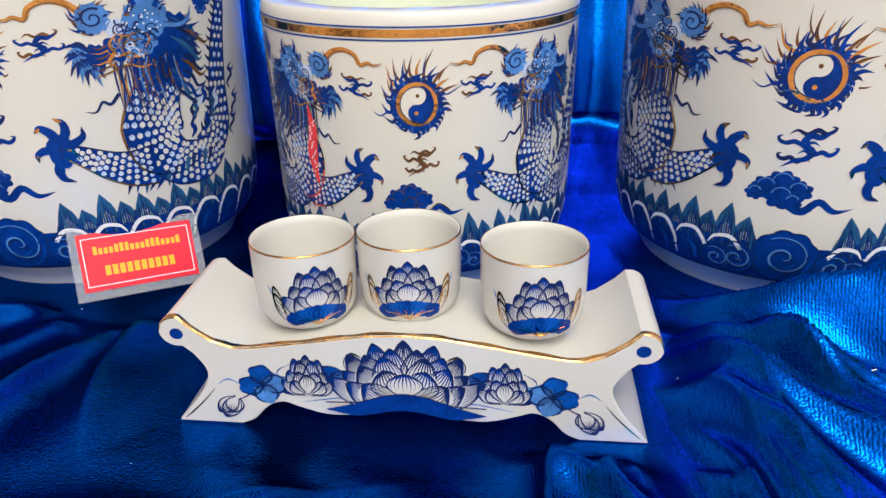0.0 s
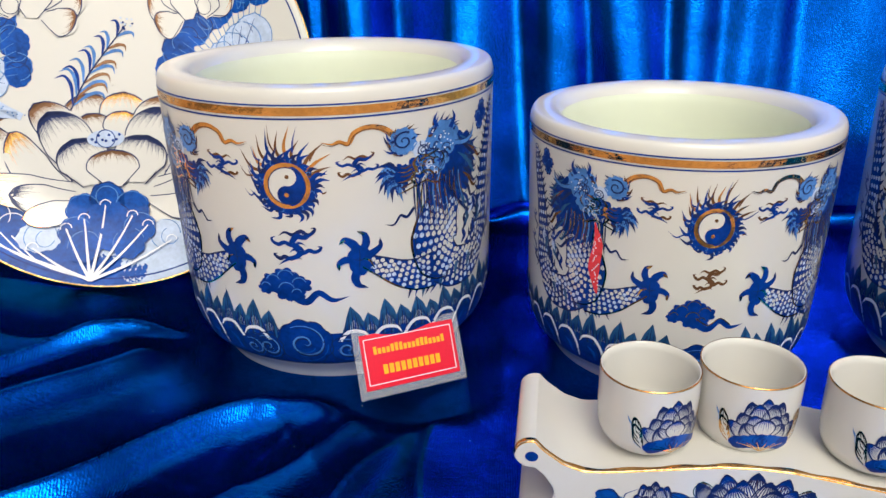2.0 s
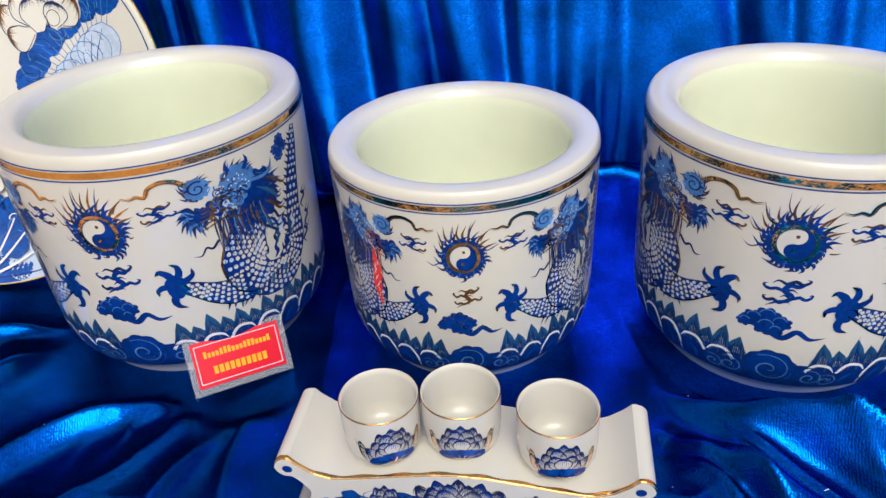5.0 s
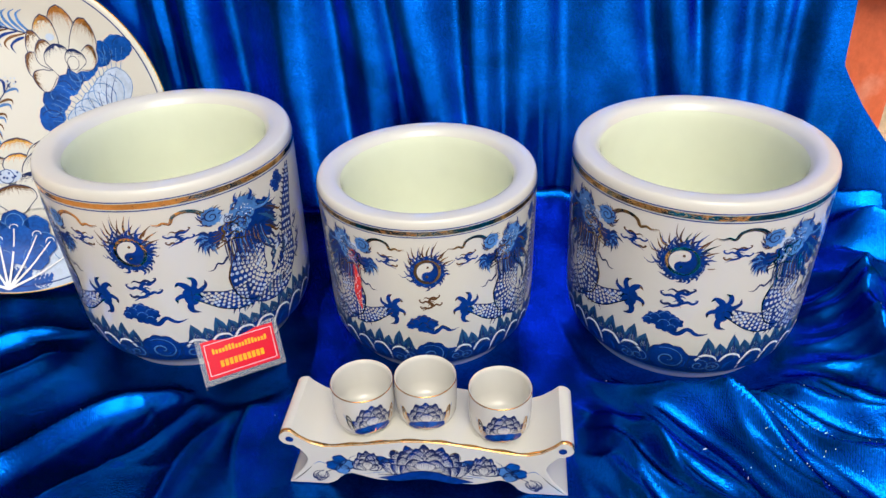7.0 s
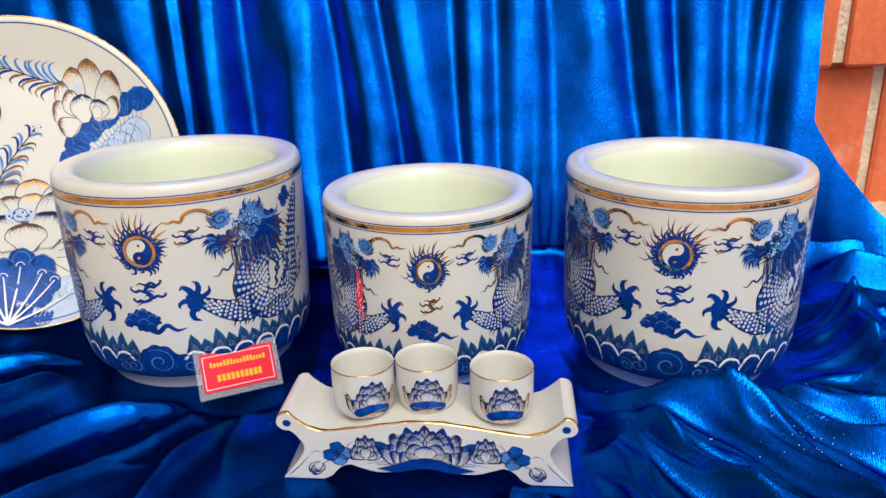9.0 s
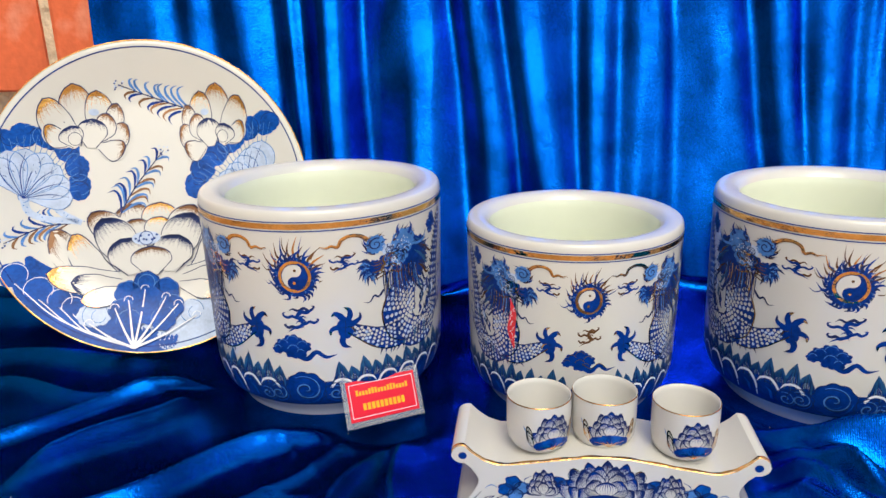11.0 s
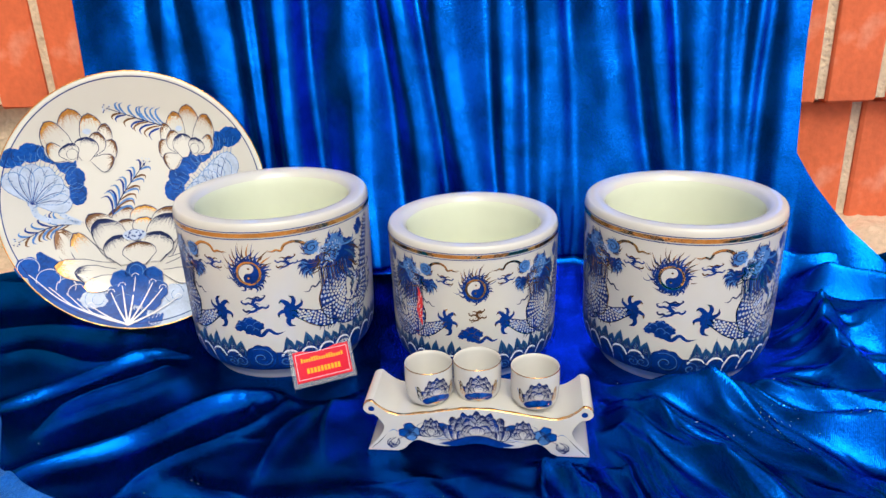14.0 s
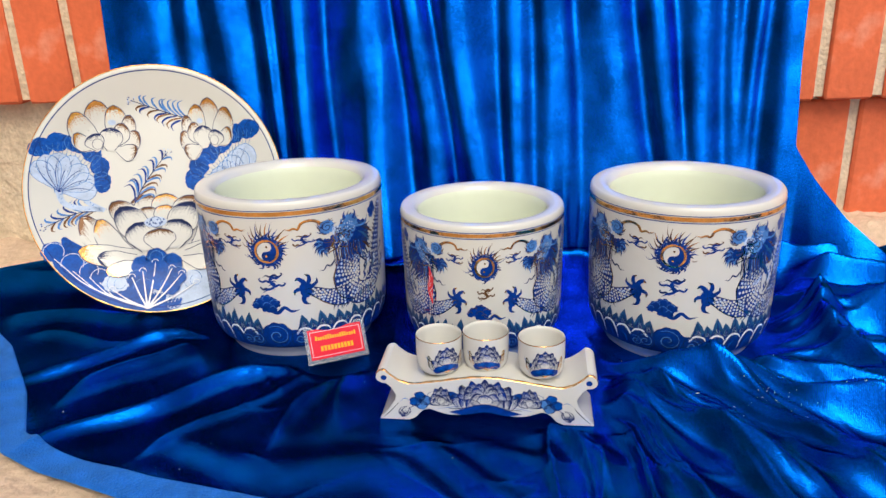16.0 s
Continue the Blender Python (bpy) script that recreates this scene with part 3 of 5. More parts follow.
def squiggle(art, c, s, mat, mat2, rnd, layer=1):
    """A small scroll of cloud: trailing wisps that end in curls."""
    hook = [(-15, -2), (-10, 1.4), (-4, -1.2), (2, 1.6), (7, -0.6), (11, 1.4), (12.5, 4.2), (9.5, 5.0)]
    spine = [(c[0] + s * px, c[1] + s * py) for px, py in ((12, 9), (6, 5), (1, 5.5), (-2, 1), (3, -3), (0, -7), (-5, -8.5), (-12, -13))]
    art.stroke(spine, [0.0, 3.0 * s, 3.4 * s, 3.6 * s, 3.4 * s, 3.0 * s, 2.2 * s, 0.0], mat, layer + 1.2, 5)
    for k, (dx, dy, f, q) in enumerate(((2, 7, 1, 0.8), (-5, 1, -1, 0.75), (6, -4, 1, 0.7), (-6, -8, -1, 0.6))):
        pts = [(c[0] + s * (dx + f * q * x), c[1] + s * (dy + q * y + rnd.uniform(-0.5, 0.5))) for x, y in hook]
        art.stroke(pts, [0.0, 1.5 * s, 2.3 * s, 2.6 * s, 2.4 * s, 2.0 * s, 1.5 * s, 0.3 * s], mat if k % 3 else mat2, layer + 0.2 * k, 4)


def blue_cloud(art, c, s, gold):
    for dx, dy, r in ((-8, 3, 7), (0, 6, 8), (8, 2, 7), (-13, -1, 5), (0, -2, 8), (6, -4, 5)):
        art.blob((c[0] + dx * s, c[1] + dy * s), r * s, COB, 0, 7, 0.25, 0.8)
        art.ring((c[0] + dx * s, c[1] + dy * s + 0.4 * s), r * s * 0.62, 0.55 * s, GLD if gold else SKB, 2, 12, 0.4, 2.9)
    art.stroke([(c[0] + 2 * s, c[1] - 4 * s), (c[0] + 11 * s, c[1] - 9 * s), (c[0] + 19 * s, c[1] - 3 * s), (c[0] + 27 * s, c[1] - 8 * s), (c[0] + 37 * s, c[1] - 6 * s)], [6 * s, 4.5 * s, 4 * s, 3 * s, 0.0], COB, 1)
    if gold:
        art.stroke([(c[0] + 2 * s, c[1] - 1 * s), (c[0] + 11 * s, c[1] - 6 * s), (c[0] + 19 * s, c[1] - 1 * s), (c[0] + 27 * s, c[1] - 6 * s)], [0.7 * s], GLD, 2)


def pearl_fire(art, c, rnd, s=1.0):
    """Tongues of fire round the disc, gold-brown above, blue below."""
    flames(art, c, 17 * s, 26 * s, 22, (COB, NAV, COB), 3.4 * s, 0, math.pi - 0.3, 2 * math.pi + 0.3, rnd)
    flames(art, (c[0], c[1] + 2 * s), 16 * s, 31 * s, 12, (BRZ, GLD, BRZ, COB), 2.6 * s, 1, 0.15, math.pi - 0.15, rnd)
    flames(art, c, 17 * s, 24 * s, 13, (COB, NAV, COB), 3.6 * s, 1.5, 0.1, math.pi - 0.1, rnd)
    flames(art, c, 24 * s, 33 * s, 8, (BRZ, COB), 1.3 * s, 1.5, -0.5, math.pi + 0.5, rnd)


def pearl(art, c, s=1.0):
    """The disc with its two curled halves inside a gold ring."""
    art.blob(c, 19.8 * s, COB, 1, 22, 0.10, n=44)
    for k in range(16):
        a = k * 2 * math.pi / 16 + 0.1
        art.ring((c[0] + 17.6 * s * math.cos(a), c[1] + 17.6 * s * math.sin(a)), 1.5 * s, 0.5 * s, SKB if k % 2 else NAV, 2, 8, a, a + 3.5)
    art.ring(c, 14.6 * s, 3.2 * s, GLD, 3, 44)
    r, up = 12.8 * s, radians(84)
    art.blob(c, r, WHT, 3, n=40)
    mid = [(c[0] + r * t * math.cos(up), c[1] + r * t * math.sin(up)) for t in np.linspace(-1, 1, 25)]
    chord = [r * math.sqrt(max(0.0, 1 - t * t)) for t in np.linspace(-1, 1, 25)]
    side = np.array((math.sin(up), -math.cos(up)))
    art.strip([np.array(m) + side * w / 2 for m, w in zip(mid, chord)], chord, COB, 4, 2)
    head = np.array((math.cos(up), math.sin(up))) * r * 0.5
    art.blob(np.array(c) + head, r * 0.5, WHT, 5, n=24)
    art.blob(np.array(c) - head, r * 0.5, COB, 5, n=24)
    art.ring(c, r * 1.0, 0.7 * s, NAV, 6, 40)
    art.blob(np.array(c) + head, 1.5 * s, BRZ, 6, n=10)
    art.blob(np.array(c) - head, 1.6 * s, GLD, 6, n=10)


def scaled(art, body, wide, over, rnd, row=4.6, spine=True):
    """A length of scaled body: dark ground, rows of pale scales, an inked edge and a crest of spines."""
    line = curve(body, 9)
    n = len(line)
    w = np.interp(np.linspace(0, 1, n), np.linspace(0, 1, len(wide)), wide)
    art.strip(line, wide, COB, over, 4)
    run, odd = 0.0, 0
    for i in range(1, n - 1):
        run += np.hypot(*(line[i] - line[i - 1]))
        if run < row * 0.82:
            continue
        run, odd = 0.0, 1 - odd
        d = line[i + 1] - line[i - 1]
        d = d / (np.hypot(*d) + 1e-9)
        s = np.array((-d[1], d[0]))
        m = max(2, int(w[i] / row))
        for k in range(m + 1):
            q = ((k + 0.5 * odd) / m - 0.5) * w[i]
            if abs(q) > w[i] * 0.44:
                continue
            p = line[i] + s * q
            art.strip([p - d * row * 0.44, p - d * row * 0.12, p + d * row * 0.26, p + d * row * 0.46], [0.14 * row, 0.80 * row, 0.74 * row, 0.08 * row], (WHT, WHT, WHT, PAL)[int(rnd.random() * 4)], over + 1)
            if rnd.random() < 0.35:
                art.strip([p - d * row * 0.40, p - d * row * 0.02], [0.20 * row, 0.04 * row], SKB if rnd.random() < 0.75 else GLD, over + 1.6)
    norm = []
    for j in range(n):
        d = line[min(j + 1, n - 1)] - line[max(j - 1, 0)]
        norm.append(np.array((-d[1], d[0])) / (np.hypot(*d) + 1e-9))
    for sg in (-1, 1):
        art.strip([p + q * sg * w[j] * 0.5 for j, (p, q) in enumerate(zip(line, norm))], [1.2], NAV, over + 2)
    if spine:
        for i in range(3, n - 3, 2):
            d = np.array((norm[i][1], -norm[i][0]))
            p = line[i] + norm[i] * w[i] * 0.5
            art.stroke([p, p + norm[i] * 2.5 + d * 1.5, p + norm[i] * 5.5 + d * 4], [3.0, 2.2, 0.0], NAV if i % 4 else COB, over, 3)
    return line, w, norm


def dragon(art, rnd, coral=False):
    """A rearing scaled beast: curled snout, gold face, bearded jaw, a claw thrust forward and a tail that climbs behind."""
    # tail, then the low coil, then the chest over it
    scaled(art, [(150, 90), (164, 106), (167, 134), (173, 164), (181, 192), (186, 214)], [30, 24, 19, 16, 12, 6], 0.0, rnd, 4.4)
    scaled(art, [(104, 96), (124, 86), (144, 84), (160, 92)], [26, 32, 30, 22], 2.2, rnd, 4.6, False)
    chest, wide, side = scaled(art, [(122, 148), (112, 134), (107, 116), (110, 100), (122, 90)], [26, 36, 44, 40, 24], 4.6, rnd, 4.8, False)
    art.strip([p - q * w * 0.5 for p, q, w in zip(chest, side, wide)], [0.4, 1.6, 1.9, 1.4, 0.3], GLD, 8)
    art.strip([p - q * w * 0.43 for p, q, w in zip(chest, side, wide)], [0.5], NAV, 8)
    # ragged belly fins and dark folds between the coils
    for k in range(13):
        b = np.array((86 + k * 5.4, 84 - 3.0 * math.sin(k * 0.4) + rnd.uniform(-2, 2)))
        art.stroke([b + (0, 3), b + (-2, -3), b + (-6 + rnd.uniform(-2, 4), -8 - 4 * rnd.random())], [4.2, 3.2, 0.0], (NAV, COB, TEA)[k % 3], 4, 3)
    for k in range(9):
        x, y = 134 + 3.2 * k + rnd.uniform(-2, 2), 104 + 5.4 * (k % 5) + rnd.uniform(-3, 3)
        art.stroke([(x, y), (x + 4, y + 5), (x + 2, y + 10), (x + 6, y + 15)], [1.0, 4.2, 3.2, 0.3], (COB, NAV, TEA, PAL, COB)[k % 5], 4.2 + 0.1 * k, 4)
    for x, y in ((184, 138), (186, 118), (180, 104)):
        art.stroke([(x + 6, y + 8), (x, y + 4), (x + 4, y - 1), (x - 4, y - 6), (x, y - 12)], [0.2, 2.6, 3.2, 2.6, 0.2], NAV, 1, 4)
        art.stroke([(x - 2, y + 4), (x + 6, y + 2), (x + 10, y + 6)], [2.0, 1.8, 0.1], COB, 1, 4)
    # foreleg and claw
    leg, lw, ln = scaled(art, [(104, 90), (90, 90), (76, 94), (63, 101), (50, 108)], [28, 25, 20, 15, 10], 6.4, rnd, 4.0, False)
    art.strip([p + q * w * 0.5 for p, q, w in zip(leg, ln, lw)], [1.1], GLD, 9)
    for k in range(8):
        b = leg[4 + k * 2] - ln[4 + k * 2] * lw[4 + k * 2] * 0.5
        art.stroke([b, b + (1, -4), b + (5 - k * 0.3, -8 - 3 * rnd.random())], [3.4, 2.6, 0.0], NAV if k % 2 else COB, 6, 3)
    art.blob((46, 109), 8.4, COB, 8, 6, 0.14, 1.35, 0.15)
    for pts, wide, tip in ((((45, 115), (42, 121), (36, 125), (32, 122)), 6.0, GLD), (((48, 116), (51, 122), (50, 128), (45, 131)), 5.4, GLD),
                           (((50, 112), (56, 114), (61, 118), (61, 124)), 5.0, NAV), (((45, 103), (42, 96), (44, 90), (51, 87)), 6.0, NAV), (((42, 109), (36, 110), (31, 107), (31, 102)), 5.0, GLD)):
        art.stroke(pts, [wide, wide * 1.1, wide * 0.75, 0.3], COB, 8.6, 5)
        art.stroke(pts[2:], [1.2, 2.2, 0.2], tip, 9.4, 4)
    for pts in (((46, 118), (46, 110), (45, 101)), ((51, 112), (47, 109), (41, 110))):
        art.stroke(pts, [0.2, 0.8, 0.2], NAV, 9.6, 4)
    art.stroke([(56, 102), (53, 108), (48, 110)], [0.8, 1.6, 0.3], GLD, 9.8, 4)
    # mane behind the head
    art.blob((132, 168), 17, COB, 6, 9, 0.25, 1.5)
    art.blob((118, 160), 18, COB, 6, 9, 0.25, 1.1)
    flames(art, (128, 168), 12, 27, 20, (NAV, COB, TEA, COB), 3.6, 5.6, -1.2, 1.2, rnd)
    for k in range(16):
        x, y = 128 + rnd.uniform(0, 22), 186 - 3.6 * k
        art.stroke([(x - 8, y + 8), (x, y + 2), (x + 6 + rnd.uniform(-2, 3), y - 6), (x + 12 + rnd.uniform(-3, 3), y - 4)], [0.6, 3.0, 2.4, 0.1], (NAV, TEA, COB, NAV, BRZ, TEA)[k % 6], 6.6 + 0.05 * k, 4)
    # dark beard tuft under the snout
    art.blob((78, 167), 8.0, COB, 6, 9, 0.3, 1.2)
    for k in range(13):
        a = 2.3 + k * 0.21
        b = np.array((78, 167)) + 6 * np.array((math.cos(a), math.sin(a)))
        q = 8 + 7 * rnd.random()
        art.stroke([b, b + q * 0.5 * np.array((math.cos(a), math.sin(a))) + (0, 2.5), b + q * np.array((math.cos(a + 0.25), math.sin(a + 0.25)))], [5.0, 3.6, 0.0], (NAV, COB, SKB)[k % 3], 6.4, 4)
    # skull, cheek and muzzle
    art.blob((114, 192), 15.5, SKB, 8, 9, 0.16, 1.0)
    art.blob((106, 176), 13.5, SKB, 8.2, 9, 0.2, 0.9)
    art.blob((92, 172), 9.5, COB, 8.1, 7, 0.2)
    art.blob((81, 196), 10, SKB, 8, 11, 0.22, 1.1)
    art.blob((94, 187), 7, PAL, 7.8, 7, 0.2)
    flames(art, (114, 193), 11, 17, 15, (NAV, COB, BRZ, NAV), 2.4, 7.6, 0.3, 2.8, rnd)
    flames(art, (81, 194), 7, 14, 17, (NAV, COB, NAV, BRZ), 2.6, 7.6, 0.2, 4.4, rnd)
    art.strip([(81 + (8 - 7 * t) * math.cos(1 + 9 * t), 196 + (8 - 7 * t) * math.sin(1 + 9 * t)) for t in np.linspace(0, 1, 26)], [1.6, 1.4, 1.0], NAV, 10)
    art.ring((96, 186), 4.2, 1.0, NAV, 10, 16)
    art.ring((96, 186), 2.0, 0.8, NAV, 10, 12)
    for k in range(22):
        a, q = rnd.uniform(0, 6.28), rnd.uniform(2, 13)
        art.blob((113 + q * math.cos(a), 191 + q * math.sin(a)), 0.7, WHL, 10, n=6, rings=1)
    for k in range(22):
        a, q = rnd.uniform(0, 6.28), rnd.uniform(2, 13)
        c0 = np.array((108 + q * math.cos(a), 184 + 1.3 * q * math.sin(a)))
        art.ring(c0, rnd.uniform(2.0, 4.4), 1.0, (NAV, NAV, COB, NAV)[k % 4], 9.4, 10, a, a + 3.4)
    # gold brow, eye, lips and teeth
    art.ring((101, 174), 3.6, 1.1, GLD, 11, 16)
    art.blob((101, 174), 2.2, WHT, 11, n=12)
    art.blob((100.6, 174), 1.2, NAV, 11.5, n=10)
    for pts, w in ((((110, 184), (104, 182), (98, 181), (91, 184)), 1.5), (((92, 182), (88, 176), (90, 169), (86, 163), (91, 158)), 2.3), (((86, 170), (92, 166), (99, 168), (106, 164), (113, 166)), 1.6), (((96, 172), (94, 178), (99, 180), (106, 177)), 1.3), (((91, 158), (98, 160), (106, 157), (114, 158)), 1.4), (((110, 170), (114, 176), (112, 182)), 1.2)):
        art.stroke(pts, [0.4 * w, w, 1.1 * w, 0.3 * w], GLD, 11, 5)
        art.stroke([(x + 0.9, y - 0.9) for x, y in pts], [0.2, 0.6, 0.5, 0.1], NAV, 10.6, 5)
    for k in range(6):
        art.stroke([(86 + k * 0.8, 175 - k * 3.4), (81, 173 - k * 3.6), (77 - (k % 2) * 2, 175 - k * 4.2)], [1.3, 1.0, 0.0], GLD if k % 2 else BRZ, 10.5, 3)
    for k in range(18):
        a, q = rnd.uniform(0, 6.28), rnd.uniform(1, 12)
        c0 = np.array((100 + q * math.cos(a), 171 + 0.9 * q * math.sin(a)))
        art.ring(c0, rnd.uniform(1.6, 3.4), 0.9, (GLD, PAL, GLD, SKB)[k % 4], 11.2, 10, a, a + 3.8)
    # combed beard over the chest
    for k in range(48):
        x = 88 + k * 0.9
        y0 = 161 + 3 * math.sin(k * 1.3)
        low = 132 - 6 * math.sin(k * 0.09) + rnd.uniform(-9, 7)
        art.stroke([(x, y0), (x + 2.5 * math.sin(k * 0.7), y0 - 11), (x + 2 + 0.16 * (k - 12) + rnd.uniform(-2, 2), low)], [1.0, 1.4, 0.1], (NAV, GLD, COB, NAV, SKB, BRZ, COB)[k % 7], 9 + 0.03 * k, 4)
    # horns and ears
    art.stroke([(126, 186), (138, 184), (146, 188), (149, 196)], [4.6, 3.8, 3.0, 0.2], SKB, 8.5)
    art.stroke([(126, 187.5), (138, 185.8), (146, 190), (149, 197)], [0.7], NAV, 9.5)
    art.stroke([(121, 200), (125, 208), (123, 215)], [4.4, 3.0, 0.1], COB, 8.5)
    art.stroke([(108, 203), (106, 210), (109, 216)], [3.6, 2.4, 0.1], COB, 8.5)
    # gold whisker from the snout, and a small dark one below the jaw
    long_whisker = [(74, 202), (66, 209), (56, 211), (47, 207), (43, 199), (37, 201), (32, 199), (25, 201)]
    art.stroke(long_whisker, [5.2, 4.8, 4.2, 3.8, 3.2, 2.4, 1.6, 0.1], GLD, 6)
    art.stroke([(x, y - 1.6) for x, y in long_whisker], [0.8, 0.8, 0.7, 0.3], BRZ, 6.6)
    art.stroke([(88, 142), (82, 136), (77, 138), (72, 132), (65, 133)], [2.4, 2.2, 1.8, 1.4, 0.0], NAV, 5)
    squiggle(art, (48, 180), 0.95, COB, BRZ, rnd)
    for dx, dy in ((163, 210), (157, 202), (167, 201), (160, 194)):
        art.blob((dx, dy), 5.6, COB, 1, 7, 0.3)
        art.ring((dx, dy), 3.4, 0.6, SKB, 2, 10, dx, dx + 3.6)
    if coral:
        art.stroke([(98, 158), (94, 140), (97, 118), (93, 96)], [1, 9, 12, 2], COR, 10, 8, 2)
        for k in range(26):
            art.blob((95.5 + rnd.uniform(-3.6, 3.6), 104 + k * 1.7), 0.75, WHL, 11, n=6, rings=1)


def decorate(thing, r, height, stretch, coral, gold):
    place = bowl_place(r, height, stretch)
    rnd = random.Random(int(r * 1e5) + (7 if gold else 0))
    for sg, name in ((1, "dragon_painting"), (-1, "dragon_painting")):
        a = Art(lambda x, y, lift: place(x, min(y, 0.165 + (y - 0.165) * 0.82), lift), sg, (0, 0), 0.001)
        dragon(a, rnd, coral and sg < 0)
        a.done(name, thing, "coiled blue dragon painted with gold touches")
    a = Art(place, 1, (0, 0), 0.001)
    pearl_fire(a, (0, 165), rnd)
    tagged(a.done("flame_painting", thing, "blue and brown flames round the pearl"), kind="stuff")
    a = Art(place, 1, (0, 0), 0.001)
    pearl(a, (0, 165))
    a.done("pearl_painting", thing, "two-part round pearl in blue and gold")
    a = Art(place, 1, (0, 0), 0.001)
    squiggle(a, (2, 122), 0.95 if gold else 1.2, COB if not gold else BRZ, NAV if not gold else BRZ, rnd)
    blue_cloud(a, (-8, 89), 1.22, gold)
    a.done("cloud_painting", thing, "blue drifting clouds")
    # breaking waves and grass round the base
    a = Art(place, 1, (0, 0), 0.001)
    turns = 32
    for k in range(turns):
        u = -408.4 / stretch + (k + 0.5) * 2 * 408.4 / stretch / turns
        if abs(u) < 26:
            continue
        f = 1 if u > 0 else -1
        # a pointed tuft of blades stands behind each crest
        t = 25 + rnd.uniform(-3, 4)
        for x0, tall, mat in ((u, t, TEA), (u + 12.5, t * 0.72, TEA)):
            a.stroke([(x0, 44), (x0 + f, 48 + tall * 0.4), (x0 - f * 1.5, 50 + tall)], [15, 17, 15, 10, 0.4], mat, 0.3, 6)
            for j in range(11):
                x = x0 - 8 + j * 1.6
                q = tall * (1 - 0.7 * abs(j - 5) / 5.5) * rnd.uniform(0.8, 1.12)
                a.stroke([(x, 46), (x, 48 + q * 0.5), (x - (x - x0) * 0.3 - f, 50 + q)], [1.5, 1.3, 0.1], (TEA, NAV, COB, NAV)[j % 4], 0.8 + 0.04 * j, 3)
        a.blob((u, 38), 15.5, COB, 1.4, n=26, squash=0.98)
        a.stroke([(u - f * 13, 27), (u - f * 12, 41), (u - f * 4, 52), (u + f * 7, 51), (u + f * 12, 45)], [1.0, 2.8, 3.0, 2.4, 0.6], WHL, 2.4, 5)
        a.stroke([(u - f * 9, 27), (u - f * 8, 39), (u - f * 1, 47), (u + f * 8, 46)], [0.6, 1.0, 1.0, 0.2], NAV, 2.4, 5)
        a.stroke([(u - f * 4, 28), (u - f * 3, 37), (u + f * 3, 42)], [2.6, 3.4, 0.4], AZU, 2.0, 5)
    for r0, x, y in ((13, -30, 37), (13, 33, 37), (11, 47, 34), (11, -44, 34), (21, 1, 43)):
        a.blob((x, y), r0, COB, 2.6 + r0 * 0.05, 9, 0.10, 0.95, n=40)
        sp = [(x + r0 * 0.86 * (1 - q) * math.cos(2.4 - q * 11), y + r0 * 0.78 * (1 - q) * math.sin(2.4 - q * 11)) for q in np.linspace(0.02, 0.95, 44)]
        a.strip(sp, [0.5, 1.3, 1.6, 1.2, 0.4], SKB, 4.4)
        a.strip([(px + 0.5, py - 1.7) for px, py in sp], [0.4, 1.6, 1.4, 0.4], NAV, 4.2)
        for q in (0.4, 0.62, 0.84):
            a.ring((x, y), r0 * q, 0.9, AZU, 4.0, 14, 3.6 + q, 5.4 + q)
        edge = [(x + r0 * (1 + 0.10 * abs(math.sin(4.5 * t)) - 0.05) * math.cos(t), y + 0.95 * r0 * (1 + 0.10 * abs(math.sin(4.5 * t)) - 0.05) * math.sin(t)) for t in np.linspace(0, 6.283, 50)]
        a.strip(edge, [0.8], NAV, 4.6)
    a.done("wave_painting", thing, "white-lined blue waves and grass tufts")
    band(r, height, 0.092, 0.099, 0.0003, NAVY, thing, "blue_line")


for (x, y, r, h), turn, stretch, label, small in zip(POTS, (-2.3, 1, -19), (1.0, 0.92, 1.0), (
        "large white porcelain incense bowl with blue dragons, beside the plate",
        "smaller white porcelain incense bowl with blue dragons and a coral streak",
        "large white porcelain incense bowl with blue dragons, near the wall's end"), (False, True, False)):
    incense_bowl(x, y, r, h, turn, stretch, label, small, small)


# ---- plate ----
PR = 0.1935
MM = 0.001 * PR / 0.1925


def dish(q):
    """Depth of the plate's face behind its rim, at q of its radius."""
    return -0.024 * float(np.interp(q, [0, 0.62, 0.72, 0.80, 0.97, 1.0], [1, 1, 0.85, 0.6, 0.05, 0.0]))


plate = tagged(new("display_plate"), "large white porcelain plate with blue and gold lotus, leaning back", "plate")
prof = [(max(0.001, q * PR), dish(q)) for q in np.linspace(0, 1, 34)]
prof += [(PR * 1.004, -0.002), (PR * 1.0, -0.006), (PR * 0.9, -0.014), (PR * 0.72, -0.030), (PR * 0.6, -0.034), (PR * 0.6, -0.042), (PR * 0.57, -0.042), (PR * 0.56, -0.033), (0.001, -0.033)]
part("body", *revolve(prof, 128), GLAZE, plate)
part("gold_rim", *revolve([(PR * q, dish(q) + 0.0006) for q in (0.995, 0.998, 1.0)] + [(PR * 1.007, -0.002), (PR * 1.004, -0.006)], 128), GOLD, plate, "worn gold rim")
part("blue_line", *revolve([(PR * q, dish(q) + 0.0004) for q in (0.955, 0.962)], 128), COBALT, plate)


def plate_place(x, y, lift):
    q = min(1.0, math.hypot(x, y) / PR)
    return (x, y, dish(q) + lift + 0.0002)


